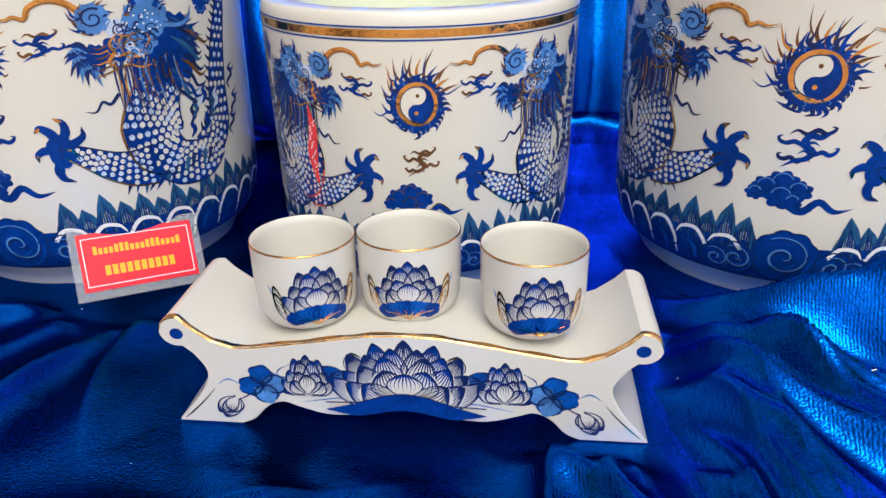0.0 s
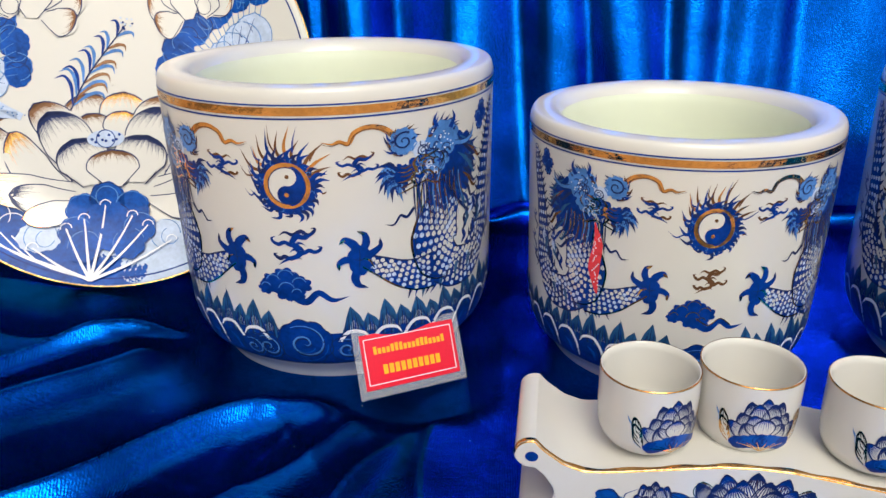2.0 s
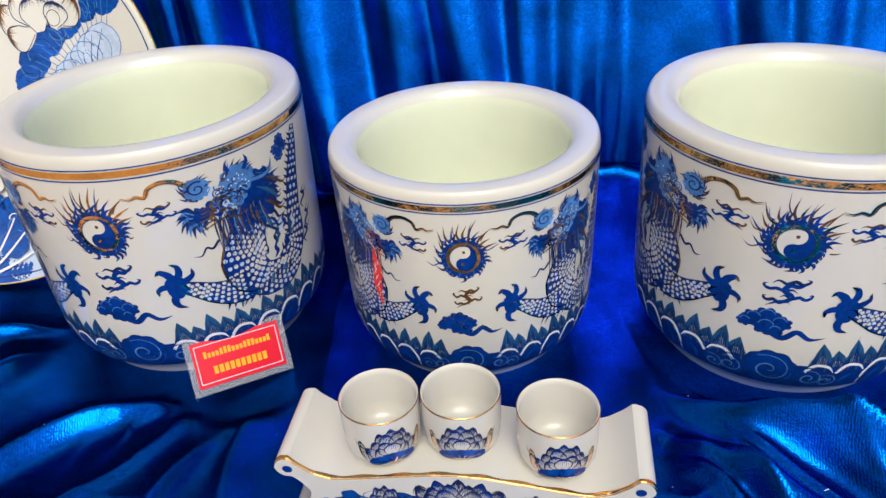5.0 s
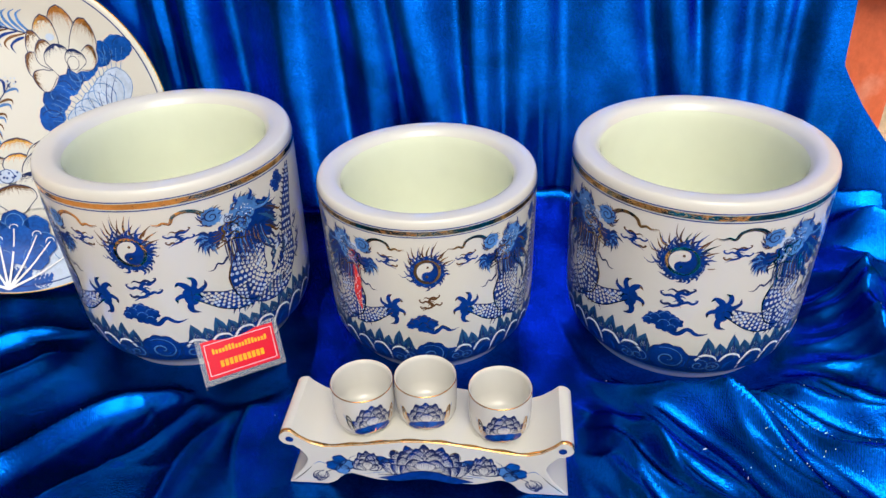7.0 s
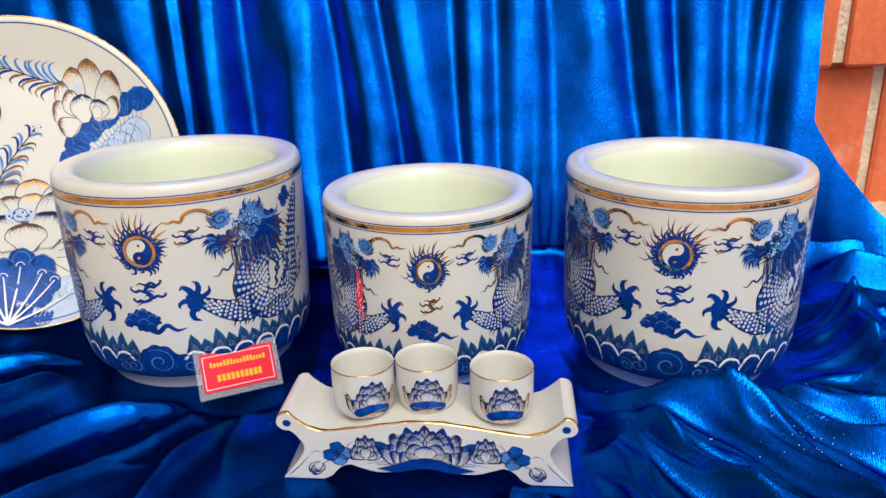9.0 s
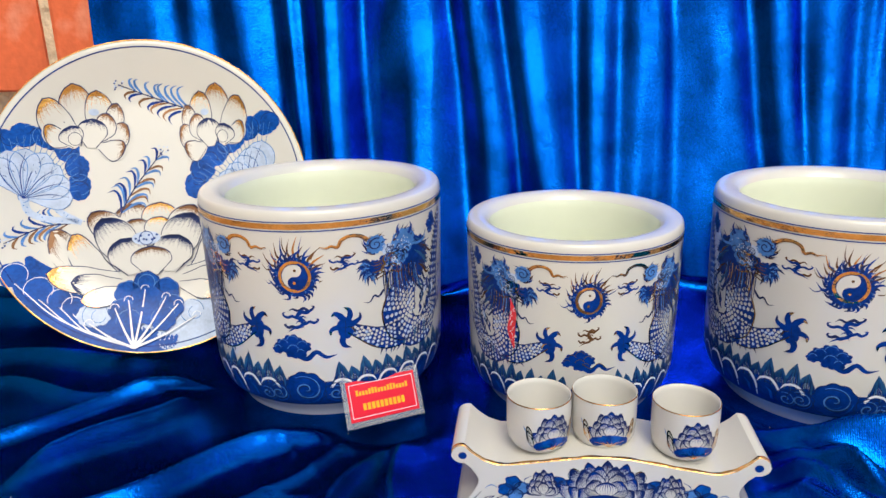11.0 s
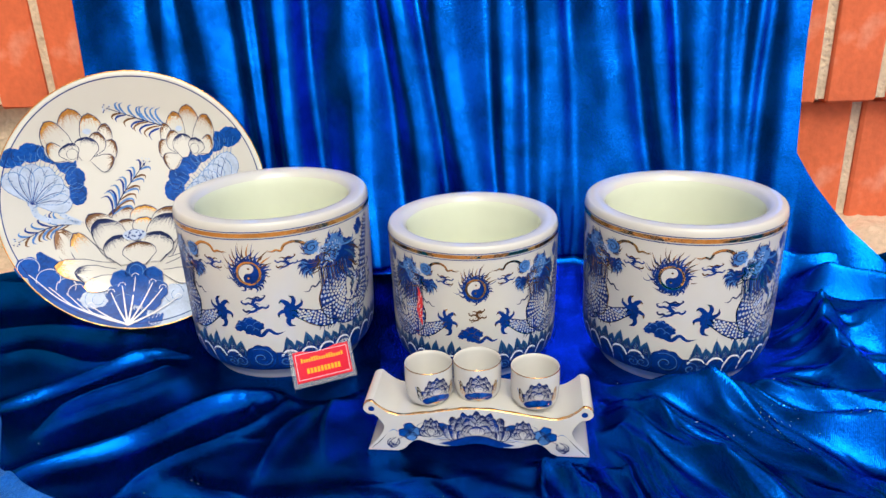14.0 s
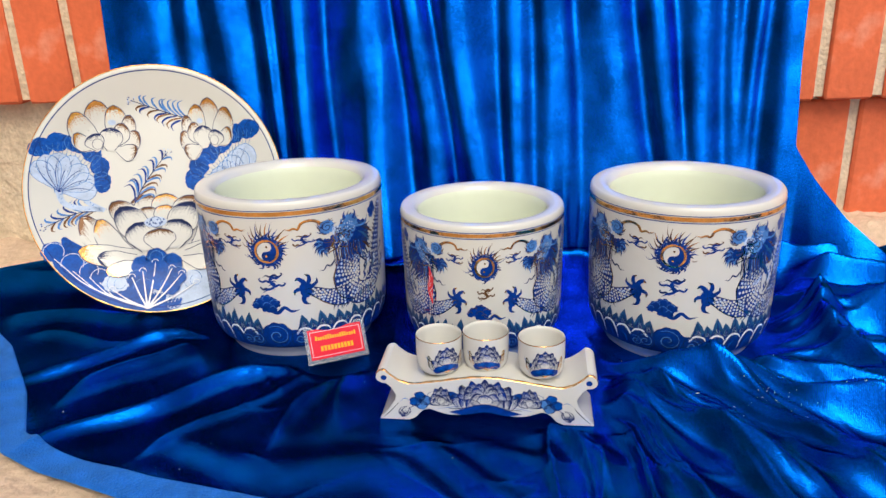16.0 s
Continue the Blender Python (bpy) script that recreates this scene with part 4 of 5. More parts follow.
def plump(art, base, tip, wide, tipmat, layer, bend=0.0, reach=0.42, line=NAV):
    """A broad rounded petal with a small point: white glaze, a fine outline and a washed, hairy tip."""
    b, t = np.array(base, float), np.array(tip, float)
    d = t - b
    side = np.array((-d[1], d[0])) / (np.hypot(*d) + 1e-9)
    steps = np.linspace(0, 1, 19)
    mid = [b + d * q + side * bend * math.sin(math.pi * q) for q in steps]
    prof = [wide * 1.1 * min(1.0, 0.30 + 1.5 * q) * (1 - max(0.0, (q - 0.5) / 0.5) ** 2.6) ** 0.62 for q in steps]
    prof[-1] = 0.0
    art.strip(mid, prof, WHT, layer, 4)
    for sg in (-1, 1):
        art.strip([m + side * sg * w * 0.5 for m, w in zip(mid, prof)], [0.8, 1.0, 1.2], line, layer + 2)
    n = max(7, int(wide / 1.5))
    for k in range(n):
        q = (k + 0.5) / n * 2 - 1
        low = int(round(18 * (1 - reach * (0.75 + 0.5 * (k * 5 % 7) / 6) * (0.7 + 0.5 * abs(q)))))
        low = min(16, max(6, low))
        w = wide / n
        art.strip([mid[i] + side * q * prof[i] * 0.49 for i in range(low, 19)], [0.0, w * 0.2, w * 0.45, w * 0.8, w * 0.95], tipmat, layer + 1.2)


def rolled_leaf(art, lobes, r, under, root, stem, rnd):
    """A rolled lotus leaf: a row of blue lobes above, a pale veined underside below, a pricked stem."""
    line = curve(lobes, 3)
    for k, q in enumerate(line):
        rr = r * (0.85 + 0.25 * math.sin(k * 1.9))
        art.blob(q, rr, AZU, 0.1 * k, 9, 0.10, n=26)
        art.ring(q, rr * 0.96, 0.7, SKB if k % 2 else NAV, 0.1 * k + 0.4, 16, 0.4 + k, 3.3 + k)
        art.stroke([q, np.array(q) * 0.7 + np.array(root) * 0.3], [0.4, 0.9], SKB, 0.1 * k + 0.3, 3)
    if stem:
        for pts in stem:
            art.stroke(pts, [9, 8, 8, 7], PAL, 5)
            ln = curve(pts, 5)
            for k, q in enumerate(ln):
                art.blob((q[0] + rnd.uniform(-3, 3), q[1] + rnd.uniform(-3, 3)), 0.8, SKB, 6, n=6, rings=1)
    n = len(under)
    for k, q in enumerate(under):
        q, b = np.array(q, float), np.array(root, float)
        wide = np.hypot(*(q - b)) * 1.5 / n + 8
        art.petal(b, q, wide * 1.5, PAL, SKB, 0.7, 0, 7 + 0.35 * k, peak=1.9)
    for k, q in enumerate(under):
        q, b = np.array(q, float), np.array(root, float)
        m = (q + b) / 2 + np.array((-(q - b)[1], (q - b)[0])) * 0.08
        art.stroke([b, m, b + (q - b) * 0.93], [0.9, 1.1, 0.3], COB, 12, 5)
        for f in (0.55, 0.75):
            p0 = b + (q - b) * f
            art.stroke([p0, p0 + (q - b) * 0.16 + np.array((-(q - b)[1], (q - b)[0])) * 0.12], [0.7, 0.1], COB, 12, 3)


def spray(art, points, rnd, mats, n=9, size=26):
    """A stem with long curling leaflets on both sides."""
    line = curve(points, 8)
    art.strip(line, [1.2, 1.6, 1.0], NAV, 4)
    for k in range(n):
        i = int((len(line) - 1) * (0.12 + 0.86 * k / n))
        d = line[min(i + 1, len(line) - 1)] - line[max(i - 1, 0)]
        d = d / (np.hypot(*d) + 1e-9)
        s = np.array((-d[1], d[0]))
        q = size * (1 - 0.55 * k / n)
        for sg in (-1, 1):
            m = mats[(2 * k + (sg > 0)) % len(mats)]
            art.stroke([line[i], line[i] + d * q * 0.55 + s * sg * q * 0.30, line[i] + d * q * 0.75 + s * sg * q * 0.62, line[i] + d * q * 0.55 + s * sg * q * 0.85], [1.2, 3.4, 2.4, 0.3], m, 3, 5)


def decorate_plate():
    rnd = random.Random(11)

    def sheet():
        return Art(plate_place, 1, (0, 0), MM)

    def small_lotus(c, flip, label):
        a = Art(plate_place, flip, (c[0] * MM, c[1] * MM), MM)
        for k, (base, tip, wide, mat, bend) in enumerate((
                ((2, 6), (-10, 76), 36, GLD, 4), ((-8, 10), (-44, 58), 34, GLD, 8), ((10, 8), (16, 68), 30, GLD, -3), ((12, 8), (38, 52), 22, BRZ, -6),
                ((14, 6), (48, 24), 26, BRZ, -7), ((12, 0), (44, -2), 24, BRZ, -6), ((8, 4), (26, 40), 24, BRZ, -4), ((-14, 6), (-46, 26), 22, GLD, 6),
                ((4, -2), (8, 34), 32, NAV, 0), ((-12, 0), (-18, 26), 26, NAV, 3))):
            plump(a, base, tip, wide, mat, 3 * k, bend, 0.34)
        a.ring((-14, 10), 8, 0.7, NAV, 34, 20)
        a.blob((10, 42), 6, PAL, 22, n=16, squash=0.7)
        a.done("lotus_painting", plate, label)

    small_lotus((-70, 68), 1.0, "gold-tipped pale lotus")
    small_lotus((80, 62), -0.82, "gold-tipped pale lotus")
    a = sheet()

    def g(px, py):
        return (-10 + (px - 470) * 0.50, -50 - (py - 500) * 0.44)
    for k, (bx, by, tx, ty, wide, mat, bend) in enumerate((
            (450, 500, 432, 402, 42, BRZ, 0), (500, 500, 510, 402, 40, GLD, 0), (405, 540, 345, 418, 34, BRZ, -6), (545, 540, 590, 416, 34, BRZ, 6),
            (380, 590, 250, 462, 36, BRZ, 12), (580, 590, 690, 470, 36, BRZ, -12), (390, 600, 296, 478, 32, GLD, 9), (575, 600, 640, 480, 30, GLD, -9),
            (455, 520, 438, 446, 34, BRZ, 0), (495, 520, 510, 444, 34, GLD, 0), (415, 585, 368, 438, 42, NAV, -6), (535, 585, 586, 440, 42, NAV, 6),
            (400, 602, 238, 582, 30, GLD, 6), (560, 602, 700, 586, 30, GLD, -6), (405, 622, 290, 610, 26, NAV, 4), (550, 622, 650, 612, 26, NAV, -4),
            (420, 640, 312, 664, 22, GLD, 2), (540, 640, 640, 666, 22, GLD, -2), (435, 600, 408, 500, 44, NAV, -3), (520, 600, 548, 500, 44, NAV, 3), (478, 606, 478, 526, 44, BRZ, 0))):
        plump(a, g(bx, by), g(tx, ty), wide, mat, 2.6 * k, bend, 0.36)
    a.blob(g(470, 502), 17, PAL, 62, 0, 0, 0.5)
    a.ring(g(470, 502), 8.4, 0.9, COB, 63, 24)
    for k in range(9):
        q = g(445 + k * 6.3, 502 + 8 * math.sin(k * 2.2))
        a.blob(q, 1.4, COB, 63, n=8, rings=1)
    a.done("lotus_painting", plate, "large gold-tipped pale lotus with its seed pod")
    a = sheet()
    rolled_leaf(a, [(-168, 74), (-146, 82), (-124, 84), (-104, 74), (-90, 58), (-83, 36), (-84, 14)], 13,
                [(-172, 56), (-158, 66), (-138, 68), (-118, 62), (-104, 46), (-94, 26), (-92, 6)], (-146, 8),
                [[(-146, 12), (-142, -8), (-124, -18), (-88, -24)], [(-112, 20), (-114, 2), (-106, -12), (-84, -26)]], rnd)
    a.done("leaf_painting", plate, "rolled blue lotus leaf with pale underside")
    a = sheet()
    rolled_leaf(a, [(152, 84), (130, 82), (110, 72), (92, 58), (74, 44), (60, 26), (54, 8)], 14,
                [(140, 62), (126, 56), (112, 46), (98, 36), (84, 24), (72, 10)], (124, -8), [], rnd)
    a.done("leaf_painting", plate, "rolled blue lotus leaf with pale underside")
    for pts, mats, n, size, label in (
            ([(60, 106), (24, 120), (-28, 142)], (SKB, COB, SKB, BRZ), 8, 30, "blue feathery spray beside a lotus"),
            ([(-40, -22), (-20, 12), (18, 58)], (SKB, COB, BRZ, SKB), 9, 30, "blue feathery spray above the large lotus"),
            ([(-96, -26), (-128, -28), (-168, -46)], (SKB, BRZ, COB, SKB), 7, 28, "blue and gold feathery spray")):
        a = sheet()
        spray(a, pts, rnd, mats, n, size)
        for k in range(12):
            a.blob((pts[2][0] + rnd.uniform(-6, 6), pts[2][1] + rnd.uniform(-6, 6)), 1.1, COB if k % 2 else PAL, 5, n=7, rings=1)
        tagged(a.done("spray_painting", plate, label), kind="stuff")
    root = np.array((-30.0, -184.0))
    a = sheet()
    for t in np.linspace(3.58, 5.3, 60):
        f = min(1.0, (t - 3.5) / 0.25)
        a.blob((174 * math.cos(t), 174 * math.sin(t)), 17 * f, AZU if t < 4.75 else PAL, 0.02 * t, n=18)
        a.blob((158 * math.cos(t), 158 * math.sin(t)), 15 * f, AZU if t < 4.5 else PAL, 0.02 * t, n=18)
    for x, y, r in ((-158, -84, 17), (-134, -104, 19), (-112, -118, 16), (-98, -128, 15)):
        a.blob((x, y), r, AZU, 2, 7, 0.12, 0.9)
        a.ring((x, y), r * 0.8, 0.8, WHL, 4, 24, -0.5, 3.4)
        a.stroke([(x, y - r * 0.6), (x * 0.62 + root[0] * 0.4, y * 0.5 + root[1] * 0.55), root], [1.0, 1.6, 2.2], WHL, 5)
    for x, y in ((-74, -140), (38, -146)):
        a.blob((x, y), 20, PAL, 6, 9, 0.16, 0.7)
        a.ring((x, y), 14, 0.8, SKB, 8, 18, 0, 4.4)
        a.ring((x + 4, y - 2), 8, 0.7, SKB, 8, 14, 2, 6)
    a.done("leaf_painting", plate, "blue leaves along the lower rim")
    a = sheet()
    for x, y, r in ((-14, -108, 16), (-36, -118, 16), (8, -118, 16), (-44, -138, 15), (14, -138, 15), (-14, -134, 24), (-36, -152, 15), (4, -152, 15)):
        a.blob((x, y), r, AZU, 60, 7, 0.12)
        a.ring((x, y), r * 0.96, 0.8, NAV if x == -14 else SKB, 61, 20, 0.3, 3.2)
    a.ring((-14, -106), 10, 1.0, SKB, 62, 20, 0, 6.283)
    for tx, ty in ((-52, -134), (-36, -126), (-16, -114), (8, -126), (22, -136), (-80, -150), (44, -152)):
        q = np.array((tx, ty), float)
        a.stroke([root, root * 0.5 + q * 0.5 + np.array((0, -3)), q], [3.0, 2.2, 1.2], WHL, 63)
        a.ring(q, 5, 0.9, WHL, 63, 12, 0, 3.3)
    a.done("leaf_painting", plate, "blue lotus leaf with pale veins")


decorate_plate()
tilt, yaw = radians(20), radians(14)
across = Vector((math.cos(yaw), math.sin(yaw), 0))
facing = Vector((math.sin(yaw) * math.cos(tilt), -math.cos(yaw) * math.cos(tilt), math.sin(tilt)))
plate.matrix_world = Matrix.Translation((-0.519, 0.668, 0.197)) @ Matrix((across, facing.cross(across), facing)).transposed().to_4x4()

# ---- cup stand ----
SW = 0.1245


def stand_top(x):
    """Height of the stand's upper edge."""
    a = abs(x) / SW
    return float(np.interp(a, [0, 0.15, 0.35, 0.55, 0.66, 0.72, 0.80, 0.88, 0.93], [0.0655, 0.0645, 0.060, 0.0555, 0.0535, 0.0535, 0.057, 0.0650, 0.0705]))


def stand_outline():
    right_top = [(x * SW, stand_top(x * SW)) for x in np.linspace(0, 0.89, 22)]
    scroll = [(0.945 * SW + 0.0097 * math.cos(a), 0.0625 + 0.0097 * math.sin(a)) for a in np.linspace(1.75, -1.75, 9)]
    leg = [(0.89 * SW, 0.048), (0.845 * SW, 0.038), (0.85 * SW, 0.030), (0.90 * SW, 0.018), (1.0 * SW, 0.0015), (0.985 * SW, 0.0)]
    inner = [(0.72 * SW, 0.0), (0.66 * SW, 0.004), (0.60 * SW, 0.013), (0.53 * SW, 0.017), (0.46 * SW, 0.014), (0.34 * SW, 0.0095), (0.2 * SW, 0.0105), (0.08 * SW, 0.0165), (0, 0.018)]
    half = right_top + curve(scroll, 3) + curve(leg, 3) + curve(inner, 3)
    half = [(float(a), float(b)) for a, b in half]
    return half + [(-a, b) for a, b in reversed(half[1:-1])]


stand = tagged(new("cup_stand"), "white porcelain scroll-ended cup stand with blue lotus and gold edge", "stand")
line = stand_outline()
SD = 0.070
bm = bmesh.new()
fv = [bm.verts.new((x, 0, z)) for x, z in line]
face = bm.faces.new(fv)
ex = bmesh.ops.extrude_face_region(bm, geom=[face])
for v in [g for g in ex["geom"] if isinstance(g, bmesh.types.BMVert)]:
    v.co.y += SD
bmesh.ops.recalc_face_normals(bm, faces=bm.faces[:])
caps = [f for f in bm.faces if len(f.verts) > 10]
bmesh.ops.bevel(bm, geom=[e for f in caps for e in f.edges], offset=0.0022, segments=3, affect="EDGES", clamp_overlap=True)
bmesh.ops.triangulate(bm, faces=[f for f in bm.faces if len(f.verts) > 10])
me = bpy.data.meshes.new("body")
bm.to_mesh(me)
bm.free()
me.materials.append(GLAZE)
me.polygons.foreach_set("use_smooth", [True] * len(me.polygons))
sb = new("body", me)
sb.parent = stand
sb.data.set_sharp_from_angle(angle=radians(40))
stand.matrix_world = pose(-0.0135, 0.3095, 0.001, 0, 0, -4.4) @ Matrix.Diagonal((1, 1, 0.905, 1))



def stand_place(x, y, lift):
    return (x, -lift, y)


def decorate_stand():
    def sheet():
        return Art(stand_place, 1, (0, 0), 0.001)
    a = sheet()
    low = [(x, 1000 * float(np.interp(abs(x) / 1000 / SW, [0, 0.08, 0.2, 0.34], [0.018, 0.0165, 0.0112, 0.0105])) + 4.5) for x in np.linspace(-42, 42, 40)]
    a.strip(low, [0.5, 8, 11, 12, 11, 8, 0.5], COB, 30, 2)
    a.strip([(x, y + 5.2) for x, y in low], [0.8], NAV, 31)
    lotus(a, (0, 21), 84, 42, NAV, 0.8, (NAV, COB, NAV, COB), hatch=8, layer=2, full=True, reach=0.72)
    for x in (-27, -13, 0, 13, 27):
        a.petal((x * 0.9, 44 - abs(x) * 0.22), (x, 60 - abs(x) * 0.24), 11, WHT, GLD, 0.5, 5, 1, 0, BRZ)
    a.done("lotus_painting", stand, "large blue lotus in the middle of the front")
    for sg in (-1, 1):
        a = Art(stand_place, sg, (0, 0), 0.001)
        lotus(a, (51, 23), 28, 28, NAV, 0.8, (COB, NAV), hatch=6, layer=6, reach=0.7)
        for k in range(9):
            x = 30 + k * 5.5
            a.petal((x - 6, 34 - k * 0.7), (x + 9, 38 - k * 1.2 + 7 * math.sin(k * 2.1)), 10, AZU if k % 2 else SKB, NAV, 0.6, 4, 0.4)
        for x, y, r in ((69, 30, 6.5), (76, 36, 6.5), (82, 28, 6.5), (74, 23, 6.5)):
            a.blob((x, y), r, AZU if x > 75 else SKB, 3, 5, 0.25)
            a.ring((x, y), r * 0.95, 0.9, NAV, 5, 16, x, x + 5.2)
            a.stroke([(75, 28), ((x + 75) / 2 + 0.6, (y + 28) / 2), (x, y)], [0.8, 0.5, 0.2], NAV, 5)
        a.stroke([(80, 24), (86, 20), (91, 17)], [0.6, 0.8, 0.6], NAV, 4)
        for ang in (-0.6, 0.0, 0.6):
            a.petal((90, 20), (98 + 10 * math.sin(ang) * 0.6, 5 + 6 * abs(ang)), 10, WHT, NAV, 0.8, 7, 6 + ang, 0, NAV)
        a.stroke([(60, 44), (66, 40), (67, 36)], [0.2, 0.7, 0.2], COB, 3)
        a.stroke([(28, 18), (34, 22), (42, 21), (56, 18)], [0.2, 0.8, 0.8, 0.2], SKB, 3)
        a.stroke([(88, 29), (94, 32), (100, 28)], [0.3, 1.2, 0.2], SKB, 1)
        a.stroke([(102, 25), (108, 17), (116, 8), (121, 3)], [0.3, 0.7, 0.9, 0.4], GLD, 2)
        a.done("vine_painting", stand, "blue lotus vine")
        d = Art(stand_place, sg, (0, 0), 0.001)
        d.blob((0.945 * SW * 1000, 61.5), 3.6, COB, 1)
        d.done("blue_dot", stand, "blue dot on the scroll end")
    rim = []
    n = 150
    pts = [(x, stand_top(x)) for x in np.linspace(-0.89 * SW, 0.89 * SW, n)]
    pts = [(-0.945 * SW + 0.0097 * math.cos(t), 0.0625 + 0.0097 * math.sin(t)) for t in np.linspace(3.0, 1.4, 10)] + pts + [(0.945 * SW + 0.0097 * math.cos(t), 0.0625 + 0.0097 * math.sin(t)) for t in np.linspace(1.75, 0.1, 10)]
    faces = []
    for i, (x, z) in enumerate(pts):
        w = 0.0010 + 0.0006 * math.sin(i * 0.35)
        rim += [(x, 0.0003, z - 0.0022 - w * 0.4), (x, -0.0004 + 0.0006, z - 0.0008), (x, 0.0012, z + 0.0002), (x, 0.0022 + w, z + 0.0004)]
    part("gold_edge", rim, grid_faces(len(pts), 4), GOLD, stand, "gold line along the front edge")


decorate_stand()

# ---- cups ----
CR, CH = 0.0274, 0.0455


def cup_out(v):
    return CR * float(np.interp(v, [0, 0.03, 0.08, 0.2, 0.45, 0.8, 1.0], [0.68, 0.75, 0.85, 0.945, 0.985, 0.99, 0.99]))


def cup_place(x, y, lift):
    a, v = x / CR - math.pi / 2, min(1, max(0, y / CH))
    q = cup_out(v) + lift
    return (q * math.cos(a), q * math.sin(a), v * CH)


def wine_cup(x, y, z, turn, label):
    cup = tagged(new("wine_cup"), label, "cup", "cups on the stand")
    prof = [(0.001, 0.001), (0.6 * CR, 0.0)] + [(cup_out(v), v * CH) for v in np.linspace(0, 0.98, 24)]
    prof += [(CR * 0.99, CH * 1.0), (CR * 0.965, CH * 1.005), (CR * 0.94, CH * 0.995), (CR * 0.925, CH * 0.9), (CR * 0.90, CH * 0.4), (CR * 0.82, CH * 0.2), (CR * 0.6, CH * 0.11), (0.001, CH * 0.10)]
    part("body", *revolve(prof, 72), GLAZE, cup)
    part("gold_rim", *revolve([(CR * 0.993, CH * 0.990), (CR * 0.9935, CH * 0.997), (CR * 0.984, CH * 1.007), (CR * 0.972, CH * 1.009)], 72), GOLD, cup, "thin gold rim")
    decorate_cup(cup)
    cup.matrix_world = pose(x, y, z, 0, 0, turn)
    return cup


def decorate_cup(cup):
    a = Art(cup_place, 1, (0, 0), 0.001)
    lotus(a, (0, 14), 36, 26, NAV, 0.7, (NAV, COB, NAV), hatch=8, layer=2, reach=0.6)
    for k in range(7):
        a.blob(((k - 3) * 3.9, 12.0 + 2.2 * math.cos((k - 3) * 0.7)), 4.8, AZU if k % 3 else COB, 18 + 0.2 * k, 5, 0.15, 0.9)
    for k in range(6):
        x = (k - 2.5) * 5
        a.stroke([(0, 6.5), (x * 0.5, 10), (x, 13.5 - abs(x) * 0.2)], [0.5, 0.6, 0.3], GLD, 22)
    a.done("lotus_painting", cup, "blue lotus over a leaf")
    for sg in (-1, 1):
        a = Art(cup_place, sg, (0, 0), 0.001)
        for k in range(4):
            a.stroke([(15 + k, 8 + 3 * k), (21 + k, 13 + 4 * k), (20 + 2 * k, 20 + 3 * k)], [0.4, 1.2, 0.1], SKB if k % 2 else PAL, 1)
        for k in range(3):
            a.petal((17 + k, 10 + 3 * k), (22, 21 + 4 * k), 4.6, WHT, GLD, 0.7, 3, 3 + k)
        a.done("spray_painting", cup, "gold and pale blue spray")


wine_cup(-0.0665, 0.344, 0.0548, 22, "small white porcelain cup with blue lotus, turned aside")
wine_cup(-0.0115, 0.347, 0.0566, 2, "small white porcelain cup with blue lotus, on the stand's hump")
wine_cup(0.0525, 0.333, 0.0548, 4, "small white porcelain cup with blue lotus, set apart from the others")

# ---- laminated card ----
card = tagged(new("laminated_card"), "small red laminated card with yellow print, leaning on a bowl", "card")
box("film", (0.0945, 0.0555, 0.0008), (0, 0, 0), FILM, card, 0.0004, "clear plastic laminate")
box("red_panel", (0.083, 0.0435, 0.0010), (0, 0.0008, 0.0004), RED, card, 0.0, "red printed panel")
for k, (w, h, px, py) in enumerate(((0.077, 0.0007, 0, 0.0188), (0.077, 0.0007, 0, -0.0172), (0.0007, 0.0365, -0.0385, 0.0008), (0.0007, 0.0365, 0.0385, 0.0008))):
    box("border_line", (w, h, 0.0004), (px, py, 0.0009), WHITELINE, card, 0.0)
for k in range(17):
    hgt = (0.0062, 0.0045, 0.0045, 0.0045, 0.006, 0.0065)[k * 7 % 6]
    box("print_bar", (0.0027, hgt, 0.0004), (-0.0300 + k * 0.00375, 0.0085 + (hgt - 0.0045) / 2, 0.0009), YELLOW, card, 0.0)
for k in range(10):
    box("print_bar", (0.0038, 0.0075, 0.0004), (-0.0232 + k * 0.00515, -0.0065, 0.0009), YELLOW, card, 0.0)
cx = Vector((0.0705, 0.0440, -0.0060)).normalized()
cy = Vector((-0.0055, 0.020, 0.039))
cz = cx.cross(cy).normalized()
cy = cz.cross(cx)
card.matrix_world = Matrix.Translation((-0.2150, 0.4700, 0.0275)) @ Matrix((cx, cy, cz)).transposed().to_4x4() @ Matrix.Scale(0.93, 4)

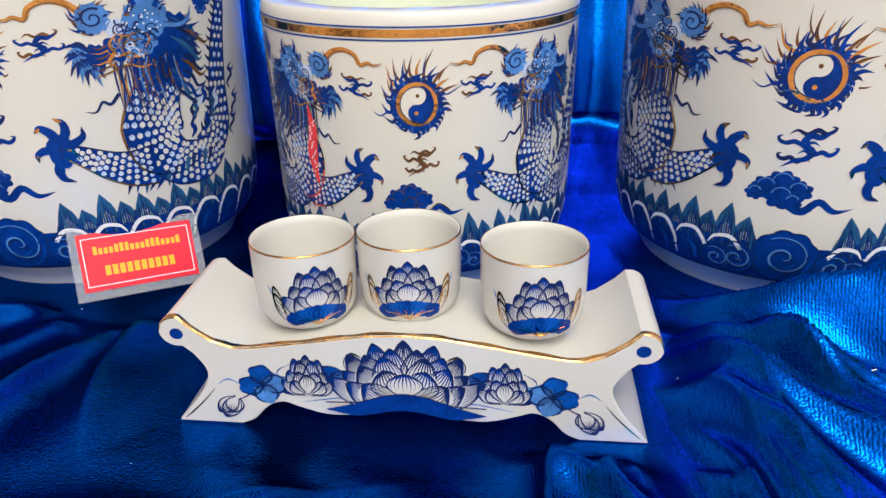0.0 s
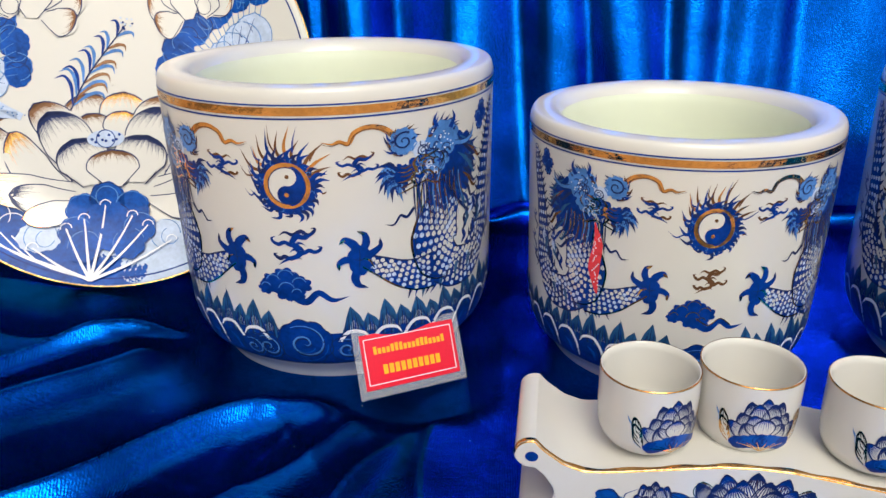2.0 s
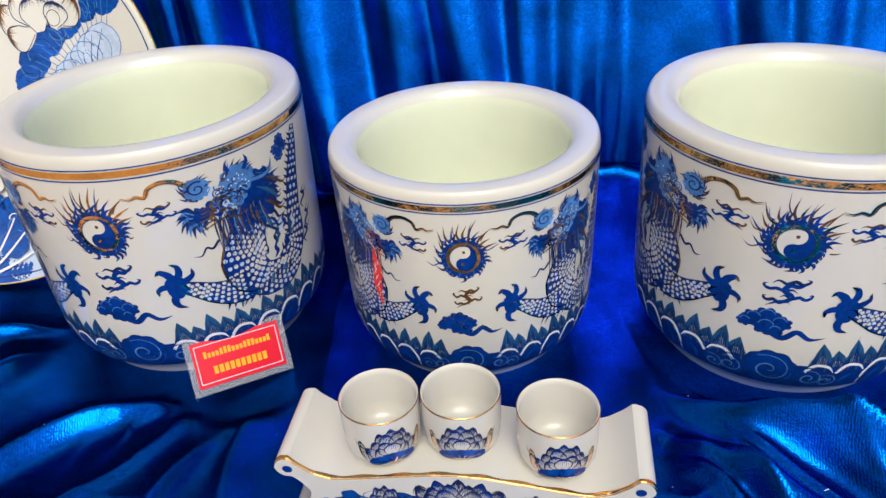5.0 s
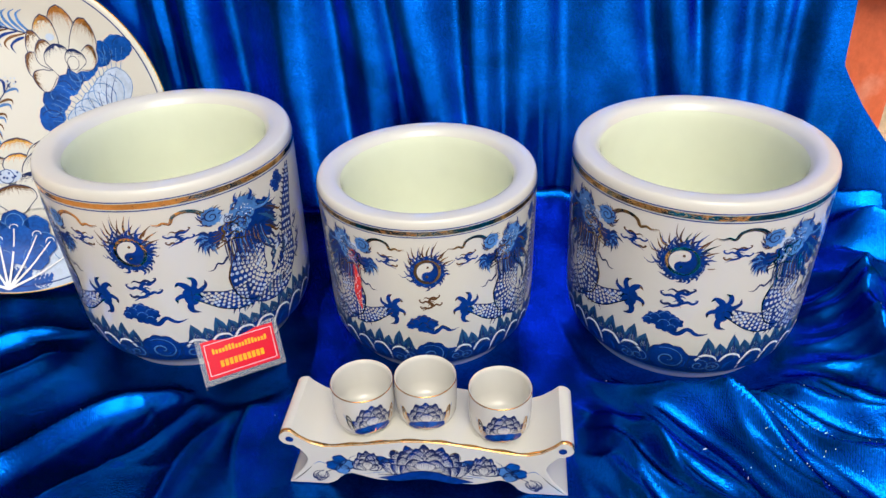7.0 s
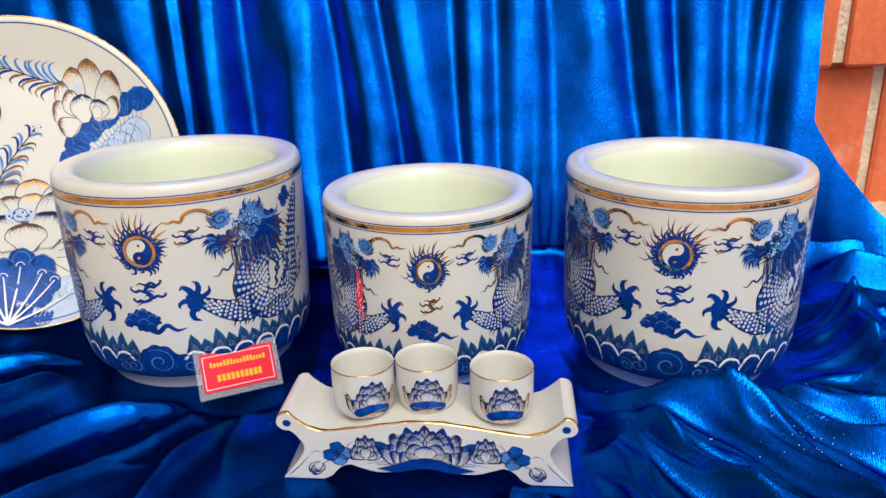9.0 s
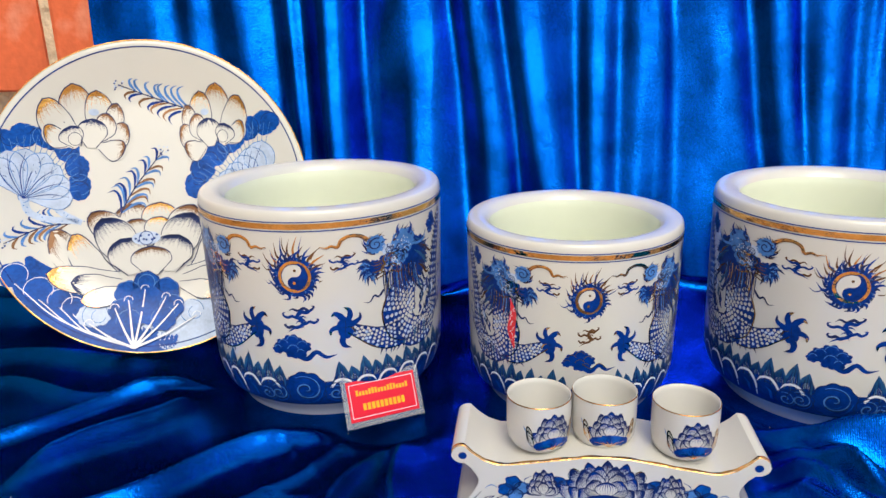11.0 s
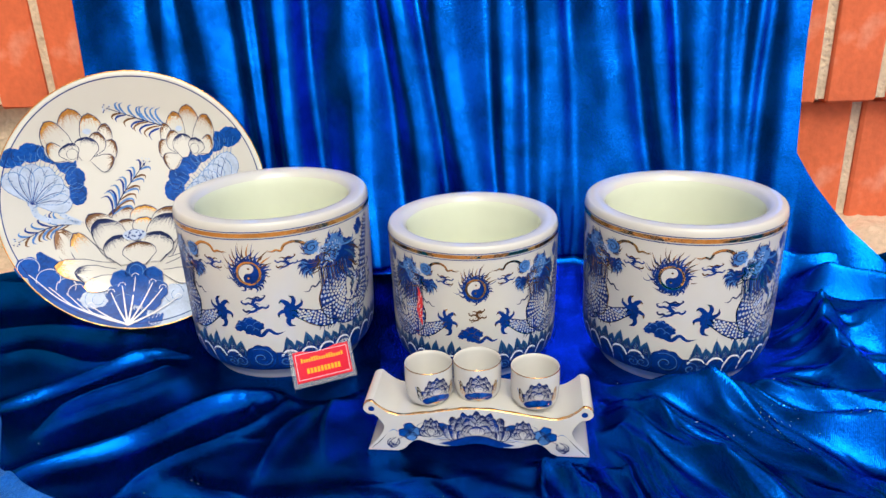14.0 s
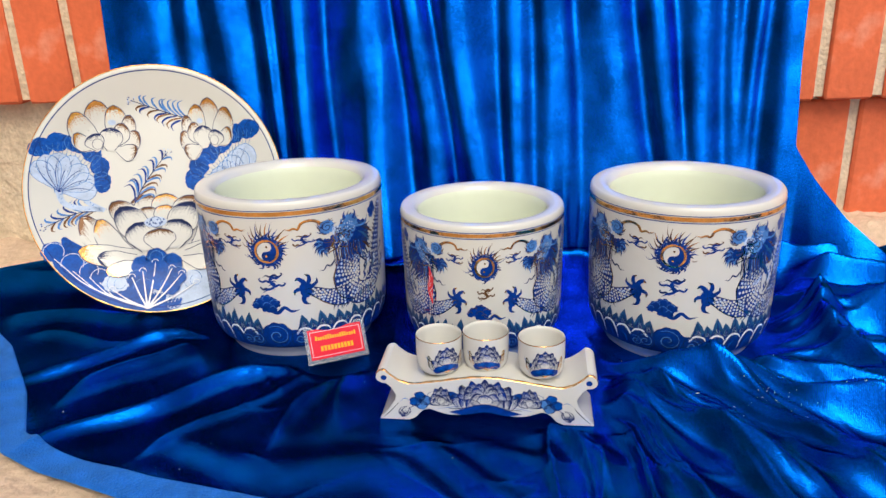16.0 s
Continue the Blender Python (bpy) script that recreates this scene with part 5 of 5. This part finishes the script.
# ---- bricks of the wall ----
rnd = random.Random(4)
k = 0
for course, (z0, z1) in enumerate(((0.27, 0.50), (0.515, 0.715), (0.73, 0.93), (0.945, 1.145))):
    for i in range(-18, 14):
        jx = 0.551 + i * JOINT + (0.0 if course != 1 else JOINT / 2)
        ledge = LEDGE_L if jx < 0 else LEDGE_R
        a, b = (ledge, z1) if course == 0 else (z0, z1)
        box("brick", (JOINT - 0.019 + rnd.uniform(-0.003, 0.003), 0.07, b - a), (jx + JOINT / 2, 0.872 + rnd.uniform(-0.002, 0.002), (a + b) / 2), BRICK, wall, 0.004, seed=k, rough=0.0015)
        k += 1
for i in range(-7, 12):
    jx = 0.63 + i * 0.105
    box("brick", (0.089 + rnd.uniform(-0.003, 0.003), 0.06, 0.27), (jx + 0.0525, 0.902, 0.140), BRICK, wall, 0.004, seed=k, rough=0.002)
    k += 1

# ---- lint and crumbs on the velvet ----
rnd = random.Random(9)
lv, lf = [], []
for k in range(110):
    if k < 70:
        x, y = rnd.gauss(0.33, 0.045), rnd.gauss(0.33, 0.03)
    else:
        x, y = rnd.uniform(-0.55, 0.5), rnd.uniform(0.2, 0.5)
    if min(math.hypot(x - p[0], y - p[1]) - p[2] for p in POTS) < 0.0 or (abs(x + 0.012) < 0.14 and abs(y - 0.345) < 0.06):
        continue
    z = float(cloth_height(np.array([x]), np.array([y]))[0]) + 0.002
    a, q, w = rnd.uniform(0, 3.14), rnd.uniform(0.0003, 0.0008) * (3.0 if k < 12 else 0.8), rnd.uniform(0.00012, 0.0003)
    d, s = np.array((math.cos(a), math.sin(a))) * q, np.array((-math.sin(a), math.cos(a))) * w
    i = len(lv)
    for sx, sy, up in ((-1, -1, 0), (1, -1, 0.0004), (1, 1, 0.0006), (-1, 1, 0.0002), (0, 0, 0.0005)):
        lv.append((x + sx * d[0] + sy * s[0], y + sx * d[1] + sy * s[1], z + up))
    lf += [(i, i + 1, i + 4), (i + 1, i + 2, i + 4), (i + 2, i + 3, i + 4), (i + 3, i, i + 4)]
tagged(part("lint", lv, lf, LINT), "scattered white lint and crumbs on blue velvet", "lint", kind="stuff")
